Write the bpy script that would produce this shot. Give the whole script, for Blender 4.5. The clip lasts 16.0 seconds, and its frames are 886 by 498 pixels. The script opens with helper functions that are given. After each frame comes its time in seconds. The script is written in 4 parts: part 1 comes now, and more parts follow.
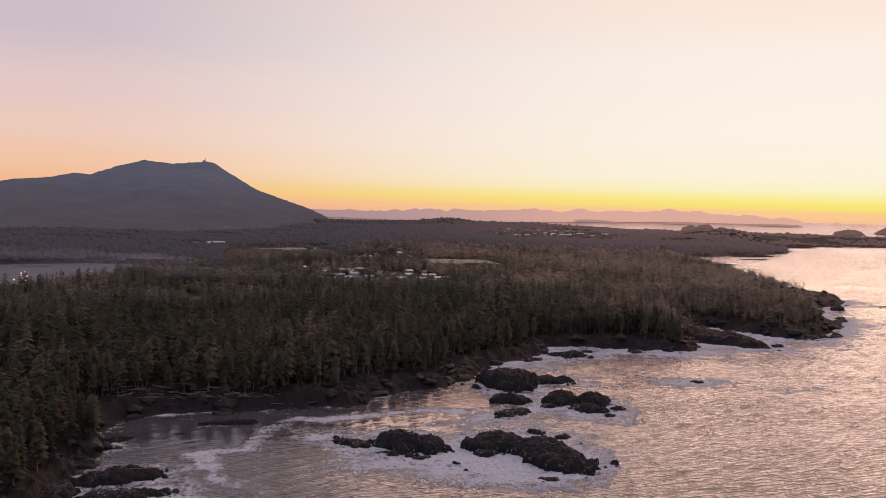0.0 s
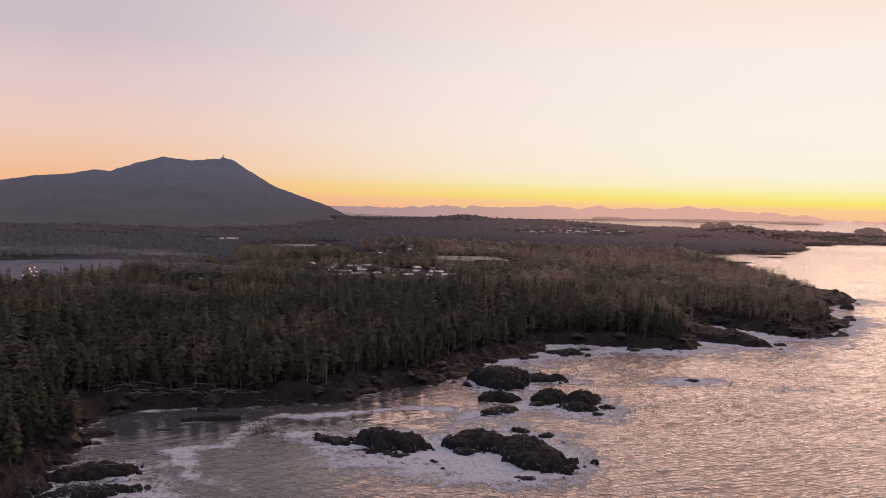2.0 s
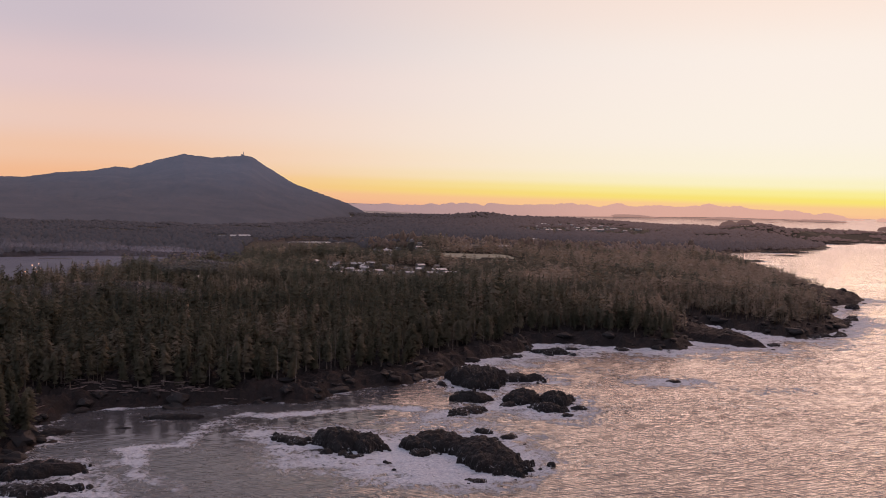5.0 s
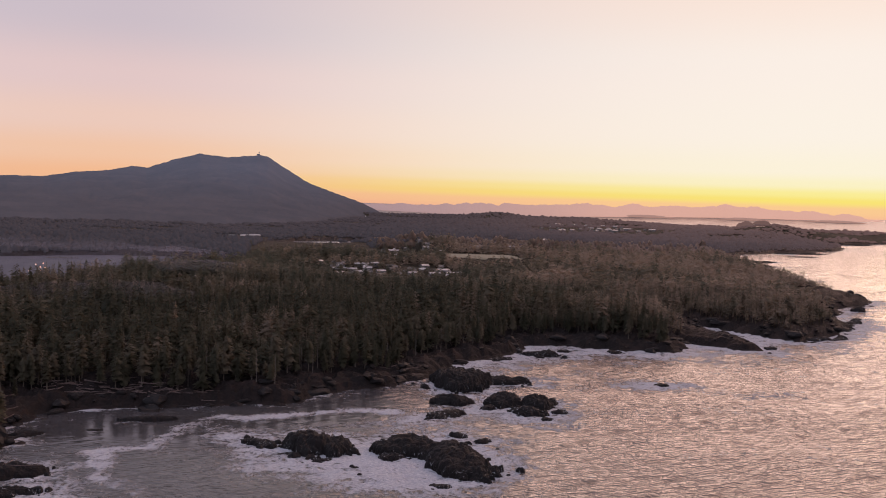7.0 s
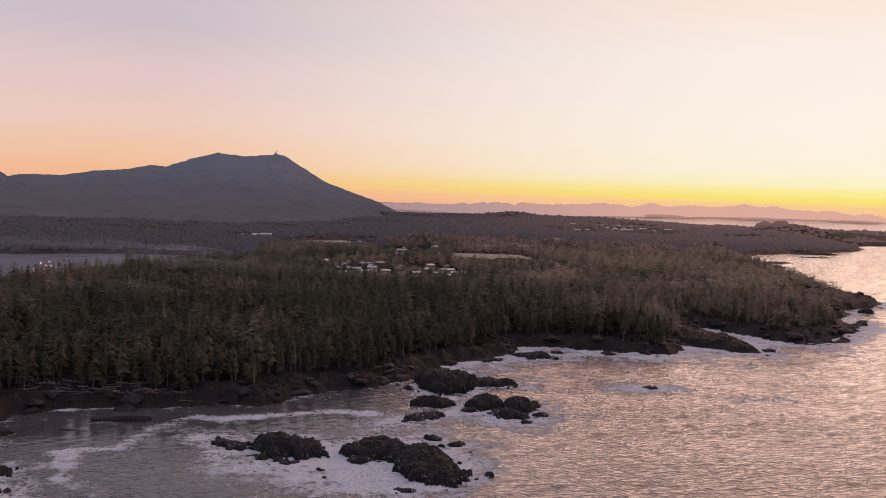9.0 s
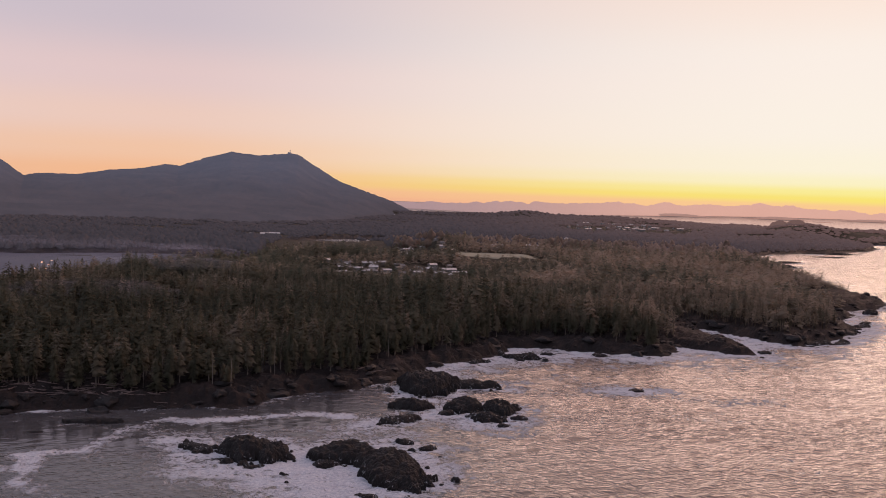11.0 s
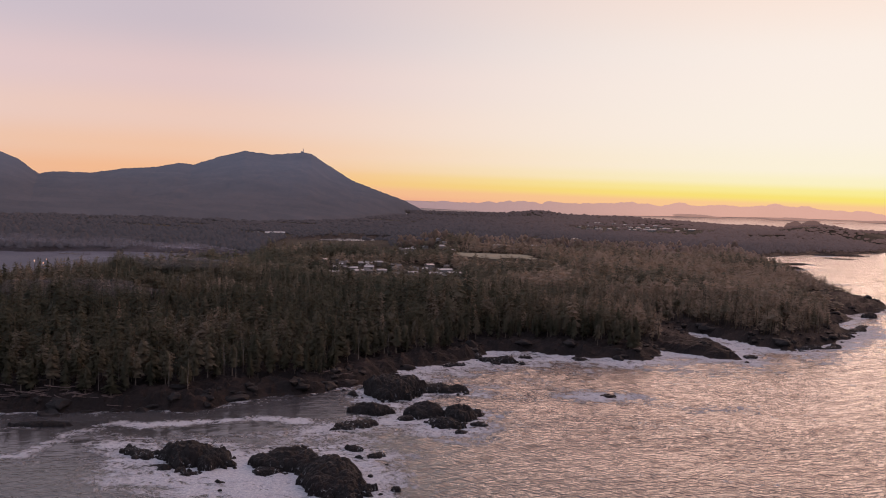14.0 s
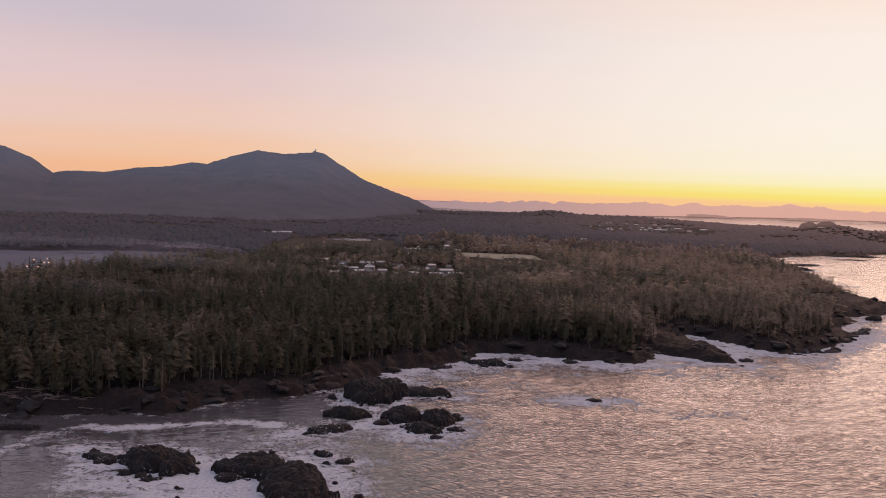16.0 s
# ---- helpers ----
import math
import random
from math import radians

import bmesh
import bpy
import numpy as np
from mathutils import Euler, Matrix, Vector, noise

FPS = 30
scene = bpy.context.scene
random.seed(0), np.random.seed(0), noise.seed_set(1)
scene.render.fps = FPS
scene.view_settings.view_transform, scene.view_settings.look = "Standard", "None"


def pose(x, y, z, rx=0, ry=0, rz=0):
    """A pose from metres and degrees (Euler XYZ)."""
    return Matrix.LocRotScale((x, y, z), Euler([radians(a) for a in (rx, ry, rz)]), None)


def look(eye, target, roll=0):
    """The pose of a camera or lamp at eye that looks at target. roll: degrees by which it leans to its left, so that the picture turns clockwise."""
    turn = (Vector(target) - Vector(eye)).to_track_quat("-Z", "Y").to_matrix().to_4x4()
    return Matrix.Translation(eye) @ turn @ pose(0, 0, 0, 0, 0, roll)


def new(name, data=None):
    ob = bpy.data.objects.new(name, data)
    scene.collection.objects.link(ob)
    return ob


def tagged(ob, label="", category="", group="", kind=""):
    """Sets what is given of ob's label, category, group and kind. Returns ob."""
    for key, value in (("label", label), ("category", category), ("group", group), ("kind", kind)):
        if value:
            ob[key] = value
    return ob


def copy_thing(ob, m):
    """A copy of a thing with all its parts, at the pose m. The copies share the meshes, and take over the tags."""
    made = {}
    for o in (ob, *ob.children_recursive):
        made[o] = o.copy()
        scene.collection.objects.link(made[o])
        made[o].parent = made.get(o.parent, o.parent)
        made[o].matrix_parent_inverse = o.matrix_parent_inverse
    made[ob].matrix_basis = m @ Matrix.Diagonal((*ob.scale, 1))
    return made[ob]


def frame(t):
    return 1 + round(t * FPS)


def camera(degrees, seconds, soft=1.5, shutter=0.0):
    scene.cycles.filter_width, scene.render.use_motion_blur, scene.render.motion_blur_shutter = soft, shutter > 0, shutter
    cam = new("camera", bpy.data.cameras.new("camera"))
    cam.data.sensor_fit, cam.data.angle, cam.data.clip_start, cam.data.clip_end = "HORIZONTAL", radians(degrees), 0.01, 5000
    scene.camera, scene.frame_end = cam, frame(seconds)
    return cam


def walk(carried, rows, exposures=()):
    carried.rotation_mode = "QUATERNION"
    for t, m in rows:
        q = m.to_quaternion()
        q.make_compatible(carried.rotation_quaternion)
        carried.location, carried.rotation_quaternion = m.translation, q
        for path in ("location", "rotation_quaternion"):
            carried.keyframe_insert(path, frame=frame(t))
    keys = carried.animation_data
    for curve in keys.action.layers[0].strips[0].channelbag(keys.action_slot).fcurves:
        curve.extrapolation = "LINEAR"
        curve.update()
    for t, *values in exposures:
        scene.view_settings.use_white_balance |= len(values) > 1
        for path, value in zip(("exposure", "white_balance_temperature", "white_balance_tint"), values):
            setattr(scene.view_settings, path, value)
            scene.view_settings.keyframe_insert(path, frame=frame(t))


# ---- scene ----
cam = camera(51.9, 16.0, soft=1.0)
PATH = [
    (0, (4.55, -3.81, 71.81), (84.95, 387.59, 56.01), 1.60),
    (0.5, (7.34, -3.96, 71.82), (85.34, 388.04, 55.42), 1.60),
    (1, (10.32, -4.09, 71.83), (86.32, 388.31, 55.03), 1.60),
    (1.5, (13.40, -4.16, 71.91), (87.40, 388.64, 54.71), 1.60),
    (2, (16.48, -4.15, 72.03), (88.48, 388.85, 54.63), 1.70),
    (2.5, (19.55, -4.14, 72.14), (89.75, 389.26, 54.14), 1.60),
    (3, (22.95, -4.07, 72.24), (90.95, 389.73, 54.04), 1.70),
    (3.5, (26.39, -3.92, 72.36), (92.79, 390.08, 53.96), 1.70),
    (4, (29.58, -3.83, 72.38), (94.78, 390.37, 53.78), 1.70),
    (6.5, (46.80, -2.67, 73.53), (103.40, 392.73, 54.33), 1.90),
    (7, (50.36, -2.32, 73.68), (104.96, 393.48, 54.48), 1.90),
    (7.5, (54.02, -1.84, 73.83), (106.62, 394.36, 54.43), 1.90),
    (8, (57.52, -1.33, 74.00), (107.92, 395.07, 54.40), 1.90),
    (8.5, (61.21, -0.75, 74.16), (109.41, 395.85, 54.56), 2.00),
    (9, (64.78, -0.18, 74.23), (110.98, 396.62, 54.43), 2.00),
    (11.5, (82.27, 3.76, 75.36), (120.27, 401.36, 54.76), 2.10),
    (12, (85.67, 4.66, 75.53), (122.67, 402.46, 54.93), 2.20),
    (12.5, (89.08, 5.69, 75.73), (124.88, 403.69, 55.13), 2.20),
    (13, (92.65, 6.80, 75.85), (127.05, 404.80, 55.05), 2.20),
    (13.5, (96.17, 7.90, 75.98), (129.37, 405.90, 55.18), 2.30),
    (14, (99.22, 9.00, 76.09), (131.22, 407.20, 55.09), 2.20),
    (14.5, (102.56, 10.20, 76.22), (132.96, 408.60, 55.22), 2.20),
    (15, (105.89, 11.47, 76.37), (134.69, 409.87, 55.37), 2.20),
    (15.5, (109.14, 12.92, 76.53), (136.54, 411.52, 55.33), 2.30),
    (16, (112.40, 14.60, 76.73), (138.00, 413.20, 55.33), 2.30),
]
walk(cam, [(t, look(eye, target, roll)) for t, eye, target, roll in PATH])


# ---- world, sun, light ----
def lin(r, g, b):
    """An sRGB colour of 0 to 255 as linear values."""
    return tuple((c / 255 / 12.92) if c / 255 < 0.04045 else ((c / 255 + 0.055) / 1.055) ** 2.4 for c in (r, g, b))


SUN_AZ, SUN_EL = 47.0, 14.0
SUN_DIR = Vector((math.sin(radians(SUN_AZ)), math.cos(radians(SUN_AZ)), 0))


def build_world():
    world = bpy.data.worlds.new("dusk_sky")
    scene.world = world
    world.use_nodes = True
    nt = world.node_tree
    nt.nodes.clear()
    out = nt.nodes.new("ShaderNodeOutputWorld")
    bg = nt.nodes.new("ShaderNodeBackground")
    co = nt.nodes.new("ShaderNodeTexCoord")
    sep = nt.nodes.new("ShaderNodeSeparateXYZ")
    nt.links.new(co.outputs["Generated"], sep.inputs[0])
    asin = nt.nodes.new("ShaderNodeMath")
    asin.operation = "ARCSINE"
    nt.links.new(sep.outputs["Z"], asin.inputs[0])
    el = nt.nodes.new("ShaderNodeMapRange")
    el.inputs["From Min"].default_value, el.inputs["From Max"].default_value = 0, radians(90)
    nt.links.new(asin.outputs[0], el.inputs["Value"])
    root = nt.nodes.new("ShaderNodeMath")
    root.operation = "SQRT"
    nt.links.new(el.outputs[0], root.inputs[0])

    def ramp(stops, red=1.0):
        r = nt.nodes.new("ShaderNodeValToRGB")
        r.color_ramp.interpolation = "EASE"
        e = r.color_ramp.elements
        while len(e) > 1:
            e.remove(e[0])
        for i, (deg, col) in enumerate(stops):
            p = math.sqrt(deg / 90)
            k = e[0] if i == 0 else e.new(p)
            r_, g_, b_ = lin(*col)
            k.position, k.color = p, (r_ * (red if 2 < deg < 80 else 1), g_, b_, 1)
        nt.links.new(root.outputs[0], r.inputs[0])
        return r

    toward = ramp([(0, (247, 188, 150)), (0.5, (250, 202, 145)), (0.95, (249, 228, 118)), (1.35, (250, 237, 150)), (1.9, (251, 242, 198)), (2.7, (252, 243, 220)),
                   (5, (252, 242, 229)), (9, (252, 240, 230)), (13, (252, 231, 218)), (25, (255, 203, 180)), (45, (236, 182, 172)), (90, (214, 214, 240))], 1.0)
    side = ramp([(0, (236, 168, 138)), (1.2, (243, 186, 144)), (2.6, (241, 196, 166)), (4.5, (236, 202, 188)), (7, (226, 199, 198)),
                 (10.5, (204, 190, 199)), (20, (202, 188, 206)), (45, (204, 200, 224)), (90, (214, 214, 240))])
    anti = ramp([(0, (176, 172, 194)), (8, (214, 206, 226)), (20, (226, 222, 242)), (90, (214, 214, 240))])
    # how near the direction is to the sun's, on the compass
    flat = nt.nodes.new("ShaderNodeVectorMath")
    flat.operation = "MULTIPLY"
    flat.inputs[1].default_value = (1, 1, 0)
    nt.links.new(co.outputs["Generated"], flat.inputs[0])
    unit = nt.nodes.new("ShaderNodeVectorMath")
    unit.operation = "NORMALIZE"
    nt.links.new(flat.outputs[0], unit.inputs[0])
    dot = nt.nodes.new("ShaderNodeVectorMath")
    dot.operation = "DOT_PRODUCT"
    dot.inputs[1].default_value = SUN_DIR
    nt.links.new(unit.outputs[0], dot.inputs[0])

    def span(lo, hi):
        m = nt.nodes.new("ShaderNodeMapRange")
        m.interpolation_type = "SMOOTHSTEP"
        m.inputs["From Min"].default_value, m.inputs["From Max"].default_value = lo, hi
        nt.links.new(dot.outputs["Value"], m.inputs["Value"])
        return m.outputs[0]

    def mix(fac, a, b):
        m = nt.nodes.new("ShaderNodeMix")
        m.data_type = "RGBA"
        nt.links.new(fac, m.inputs[0])
        nt.links.new(a, m.inputs[6])
        nt.links.new(b, m.inputs[7])
        return m.outputs[2]

    near = mix(span(0.5, 1.0), side.outputs[0], toward.outputs[0])
    whole = mix(span(-0.5, 0.55), anti.outputs[0], near)
    nt.links.new(whole, bg.inputs["Color"])
    bg.inputs["Strength"].default_value = SKY
    nt.links.new(bg.outputs[0], out.inputs[0])


SKY = 1.0
build_world()
sun = new("sun", bpy.data.lights.new("sun", "SUN"))
sun.data.energy, sun.data.angle, sun.data.color = 2.35, radians(80), (1.0, 0.57, 0.44)
sun.matrix_world = look(SUN_DIR * 300 + Vector((0, 0, 300 * math.tan(radians(SUN_EL)))), (0, 0, 0))


# ---- small tools ----
def lattice(ix, iy, seed):
    h = (ix.astype(np.int64) * 374761393 + iy.astype(np.int64) * 668265263 + seed * 1442695041) & 0xFFFFFFFF
    h = ((h ^ (h >> 13)) * 1274126177) & 0xFFFFFFFF
    return ((h ^ (h >> 16)) & 0xFFFF) / 65535.0


def vnoise(x, y, seed=0):
    """Smooth noise of 0 to 1 over arrays."""
    x, y = np.asarray(x, float), np.asarray(y, float)
    ix, iy = np.floor(x), np.floor(y)
    fx, fy = x - ix, y - iy
    fx, fy = fx * fx * (3 - 2 * fx), fy * fy * (3 - 2 * fy)
    ix, iy = ix.astype(np.int64), iy.astype(np.int64)
    a, b = lattice(ix, iy, seed), lattice(ix + 1, iy, seed)
    c, d = lattice(ix, iy + 1, seed), lattice(ix + 1, iy + 1, seed)
    return (a * (1 - fx) + b * fx) * (1 - fy) + (c * (1 - fx) + d * fx) * fy


def fbm(x, y, size, octaves=4, seed=0, ridged=False, gain=0.5):
    """Layered noise, about -1 to 1 (ridged: 0 to 1), whose largest forms are size metres wide."""
    total, amp, norm = 0, 1.0, 0.0
    for k in range(octaves):
        n = vnoise(np.asarray(x) / size + 17.3 * k, np.asarray(y) / size - 9.1 * k, seed + k) * 2 - 1
        total = total + amp * ((1 - np.abs(n)) if ridged else n)
        norm += amp
        amp, size = amp * gain, size / 2.03
    return total / norm


def smooth(lo, hi, v):
    t = np.clip((v - lo) / (hi - lo), 0, 1)
    return t * t * (3 - 2 * t)


def polyline_distance(x, y, line, closed=False):
    """The distance of points from a line of corners."""
    pts = np.array(line, float)
    ends = np.roll(pts, -1, 0) if closed else pts[1:]
    best = np.full(np.shape(x), 1e18)
    for (ax, ay), (bx, by) in zip(pts[: len(ends)], ends):
        dx, dy = bx - ax, by - ay
        t = np.clip(((x - ax) * dx + (y - ay) * dy) / (dx * dx + dy * dy + 1e-9), 0, 1)
        best = np.minimum(best, (x - ax - t * dx) ** 2 + (y - ay - t * dy) ** 2)
    return np.sqrt(best)


def inside(x, y, ring):
    pts = np.array(ring, float)
    odd = np.zeros(np.shape(x), bool)
    for (ax, ay), (bx, by) in zip(pts, np.roll(pts, -1, 0)):
        if ay != by:
            odd ^= ((ay > y) != (by > y)) & (x < (bx - ax) * (y - ay) / (by - ay) + ax)
    return odd


def mesh_from(name, verts, faces, smooth_shade=True):
    """A mesh from arrays: faces is one array of quads or triangles, or a list of such arrays."""
    me = bpy.data.meshes.new(name)
    groups = [np.asarray(f, np.int32) for f in (faces if isinstance(faces, list) else [faces])]
    loops = np.concatenate([g.ravel() for g in groups])
    sizes = np.concatenate([np.full(len(g), g.shape[1], np.int32) for g in groups])
    me.vertices.add(len(verts))
    me.vertices.foreach_set("co", np.asarray(verts, np.float32).ravel())
    me.loops.add(len(loops))
    me.loops.foreach_set("vertex_index", loops)
    me.polygons.add(len(sizes))
    me.polygons.foreach_set("loop_start", np.concatenate([[0], np.cumsum(sizes)[:-1]]).astype(np.int32))
    me.polygons.foreach_set("use_smooth", np.full(len(sizes), smooth_shade))
    me.update(calc_edges=True)
    return me


def attribute(me, name, values):
    a = me.attributes.new(name, "FLOAT", "POINT")
    a.data.foreach_set("value", np.asarray(values, np.float32).ravel())


def grid_faces(rows, cols):
    i = np.arange(rows * cols).reshape(rows, cols)
    return np.stack([i[:-1, :-1], i[:-1, 1:], i[1:, 1:], i[1:, :-1]], -1).reshape(-1, 4)


def thing(name, me, mat, label="", category="", group="", kind="", m=None):
    ob = new(name, me)
    if mat:
        me.materials.append(mat)
    if m is not None:
        ob.matrix_world = m
    return tagged(ob, label, category, group, kind)


def part(name, me, mat, parent, label=""):
    ob = new(name, me)
    if mat and not me.materials:
        me.materials.append(mat)
    ob.parent = parent
    return tagged(ob, label)


# Beyond the near country the ground is drawn in towards the middle of the view, along its own line of sight,
# so that distance fits the depth that the camera can see.
MID, NEAR_R, FAR_R = np.array([58.0, 0.0, 74.0]), 3000.0, 4850.0


def drawn_in(x, y, z):
    dx, dy = x - MID[0], y - MID[1]
    d = np.hypot(dx, dy) + 1e-6
    over = np.maximum(d - NEAR_R, 0)
    reach = FAR_R - NEAR_R
    r = np.where(d > NEAR_R, NEAR_R + reach * over / (over + reach), d)
    k = r / d
    return MID[0] + dx * k, MID[1] + dy * k, MID[2] + (z - MID[2]) * k


# ---- materials ----
def material(name):
    mat = bpy.data.materials.new(name)
    mat.use_nodes = True
    nt = mat.node_tree
    return mat, nt, nt.nodes["Principled BSDF"]


def add(nt, kind, **inputs):
    n = nt.nodes.new(kind)
    for k, v in inputs.items():
        n.inputs[k.replace("_", " ")].default_value = v
    return n


def noise_node(nt, size, detail=5.0, rough=0.6, stretch=None, distortion=0.0):
    """Noise in object metres, with forms of that size."""
    co = nt.nodes.new("ShaderNodeTexCoord")
    src = co.outputs["Object"]
    if stretch:
        mp = nt.nodes.new("ShaderNodeMapping")
        mp.inputs["Scale"].default_value = stretch[:3]
        if len(stretch) > 3:
            mp.inputs["Rotation"].default_value = (0, 0, radians(stretch[3]))
        nt.links.new(src, mp.inputs["Vector"])
        src = mp.outputs[0]
    n = add(nt, "ShaderNodeTexNoise", Scale=1 / size, Detail=detail, Roughness=rough, Distortion=distortion)
    nt.links.new(src, n.inputs["Vector"])
    return n.outputs["Fac"]


def colours(nt, fac, stops):
    r = nt.nodes.new("ShaderNodeValToRGB")
    e = r.color_ramp.elements
    while len(e) > 1:
        e.remove(e[0])
    for i, (p, c) in enumerate(stops):
        k = e[0] if i == 0 else e.new(p)
        k.position, k.color = p, (*c, 1)
    nt.links.new(fac, r.inputs[0])
    return r.outputs[0]


def blend(nt, fac, a, b, mode="MIX"):
    m = nt.nodes.new("ShaderNodeMix")
    m.data_type, m.blend_type = "RGBA", mode
    for sock, v in ((0, fac), (6, a), (7, b)):
        if isinstance(v, (int, float)):
            m.inputs[sock].default_value = v
        elif isinstance(v, tuple):
            m.inputs[sock].default_value = (*v, 1)
        else:
            nt.links.new(v, m.inputs[sock])
    return m.outputs[2]


def ranged(nt, fac, lo, hi, to_lo=0.0, to_hi=1.0, soft=True):
    m = nt.nodes.new("ShaderNodeMapRange")
    m.interpolation_type = "SMOOTHSTEP" if soft else "LINEAR"
    for k, v in (("From Min", lo), ("From Max", hi), ("To Min", to_lo), ("To Max", to_hi)):
        m.inputs[k].default_value = v
    nt.links.new(fac, m.inputs["Value"])
    return m.outputs[0]


def calc(nt, op, a, b=None):
    m = nt.nodes.new("ShaderNodeMath")
    m.operation = op
    for i, v in enumerate((a, b)):
        if v is None:
            continue
        if isinstance(v, (int, float)):
            m.inputs[i].default_value = v
        else:
            nt.links.new(v, m.inputs[i])
    return m.outputs[0]


def bump(nt, height, strength, distance, normal=None):
    b = add(nt, "ShaderNodeBump", Strength=strength, Distance=distance)
    nt.links.new(height, b.inputs["Height"])
    if normal is not None:
        nt.links.new(normal, b.inputs["Normal"])
    return b.outputs[0]


def attr(nt, name):
    a = nt.nodes.new("ShaderNodeAttribute")
    a.attribute_name = name
    return a.outputs["Fac"]


def rock_material(name, running):
    mat, nt, bs = material(name)
    big, fine = noise_node(nt, 6.0), noise_node(nt, 0.7, 8.0, 0.7)
    base = colours(nt, fine, [(0.3, (0.005, 0.0045, 0.005)), (0.55, (0.0095, 0.0084, 0.009)), (0.82, (0.022, 0.019, 0.0195))])
    base = blend(nt, ranged(nt, big, 0.45, 0.7), base, (0.012, 0.0098, 0.01))
    # white water running off the lower ledges
    co, sep = nt.nodes.new("ShaderNodeTexCoord"), nt.nodes.new("ShaderNodeSeparateXYZ")
    nt.links.new(co.outputs["Object"], sep.inputs[0])
    runs = ranged(nt, noise_node(nt, 1.3, 5.0, 0.65, (1, 1, 0.45), 1.2), 0.6, 0.66)
    runs = calc(nt, "MULTIPLY", runs, ranged(nt, sep.outputs["Z"], 0.5, 3.0, running, 0.0))
    base = blend(nt, runs, base, (0.4, 0.41, 0.44))
    nt.links.new(base, bs.inputs["Base Color"])
    nt.links.new(ranged(nt, big, 0.3, 0.7, 0.55, 0.9), bs.inputs["Roughness"])
    bs.inputs["Specular IOR Level"].default_value = 0.18
    n1 = bump(nt, big, 0.6, 1.0)
    nt.links.new(bump(nt, fine, 0.9, 0.35, n1), bs.inputs["Normal"])
    return mat


def ground_material():
    """Rock at the shore, forest floor inland, by the land's own attribute."""
    mat, nt, bs = material("shore_and_forest_floor")
    big, fine = noise_node(nt, 9.0), noise_node(nt, 0.9, 8.0, 0.7)
    rock = colours(nt, fine, [(0.3, (0.0085, 0.0072, 0.0074)), (0.55, (0.016, 0.0135, 0.0135)), (0.82, (0.036, 0.029, 0.028))])
    rock = blend(nt, ranged(nt, big, 0.5, 0.72), rock, (0.028, 0.0205, 0.019))
    floor = colours(nt, big, [(0.35, (0.03, 0.027, 0.021)), (0.6, (0.044, 0.037, 0.028)), (0.75, (0.055, 0.044, 0.034))])
    inland = ranged(nt, calc(nt, "ADD", attr(nt, "inland"), ranged(nt, big, 0.3, 0.7, -6, 6)), 30, 44)
    col = blend(nt, inland, rock, floor)
    grass = ranged(nt, attr(nt, "field"), 0.4, 0.6)
    col = blend(nt, grass, col, colours(nt, fine, [(0.3, (0.16, 0.15, 0.11)), (0.7, (0.25, 0.23, 0.175))]))
    nt.links.new(col, bs.inputs["Base Color"])
    nt.links.new(ranged(nt, inland, 0, 1, 0.75, 0.95), bs.inputs["Roughness"])
    bs.inputs["Specular IOR Level"].default_value = 0.06
    nt.links.new(bump(nt, fine, 0.9, 0.5), bs.inputs["Normal"])
    return mat


def foliage_material(name, dark, mid, warm, sheen, gloss=0.1, bloom=(0.95, 0.92, 1.0)):
    mat, nt, bs = material(name)
    tint, clump = attr(nt, "tint"), noise_node(nt, 1.6, 4.0, 0.7)
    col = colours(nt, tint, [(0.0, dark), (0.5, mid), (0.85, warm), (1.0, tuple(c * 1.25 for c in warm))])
    col = blend(nt, 1.0, col, colours(nt, clump, [(0.25, (0.8, 0.8, 0.8)), (0.7, (1.12, 1.12, 1.12))]), "MULTIPLY")
    nt.links.new(col, bs.inputs["Base Color"])
    bs.inputs["Roughness"].default_value = 0.75
    bs.inputs["Specular IOR Level"].default_value = gloss
    nt.links.new(ranged(nt, tint, 0.25, 0.8, sheen[0], sheen[1]), bs.inputs["Sheen Weight"])
    bs.inputs["Sheen Roughness"].default_value = 0.6
    bs.inputs["Sheen Tint"].default_value = (*bloom, 1)
    tr = nt.nodes.new("ShaderNodeBsdfTranslucent")
    nt.links.new(col, tr.inputs["Color"])
    mx = nt.nodes.new("ShaderNodeMixShader")
    mx.inputs[0].default_value = 0.5
    nt.links.new(bs.outputs[0], mx.inputs[1])
    nt.links.new(tr.outputs[0], mx.inputs[2])
    nt.links.new(mx.outputs[0], nt.nodes["Material Output"].inputs[0])
    return mat


def wood_material(name, a, b, size=0.4):
    mat, nt, bs = material(name)
    grain = noise_node(nt, size, 6.0, 0.7, (1, 1, 0.15))
    nt.links.new(colours(nt, grain, [(0.3, a), (0.7, b)]), bs.inputs["Base Color"])
    nt.links.new(bump(nt, grain, 0.6, 0.05), bs.inputs["Normal"])
    bs.inputs["Roughness"].default_value = 0.85
    return mat


def plain_material(name, a, b, rough=0.8, size=1.5):
    mat, nt, bs = material(name)
    n = noise_node(nt, size, 5.0, 0.65)
    nt.links.new(colours(nt, n, [(0.35, a), (0.65, b)]), bs.inputs["Base Color"])
    bs.inputs["Roughness"].default_value = rough
    return mat


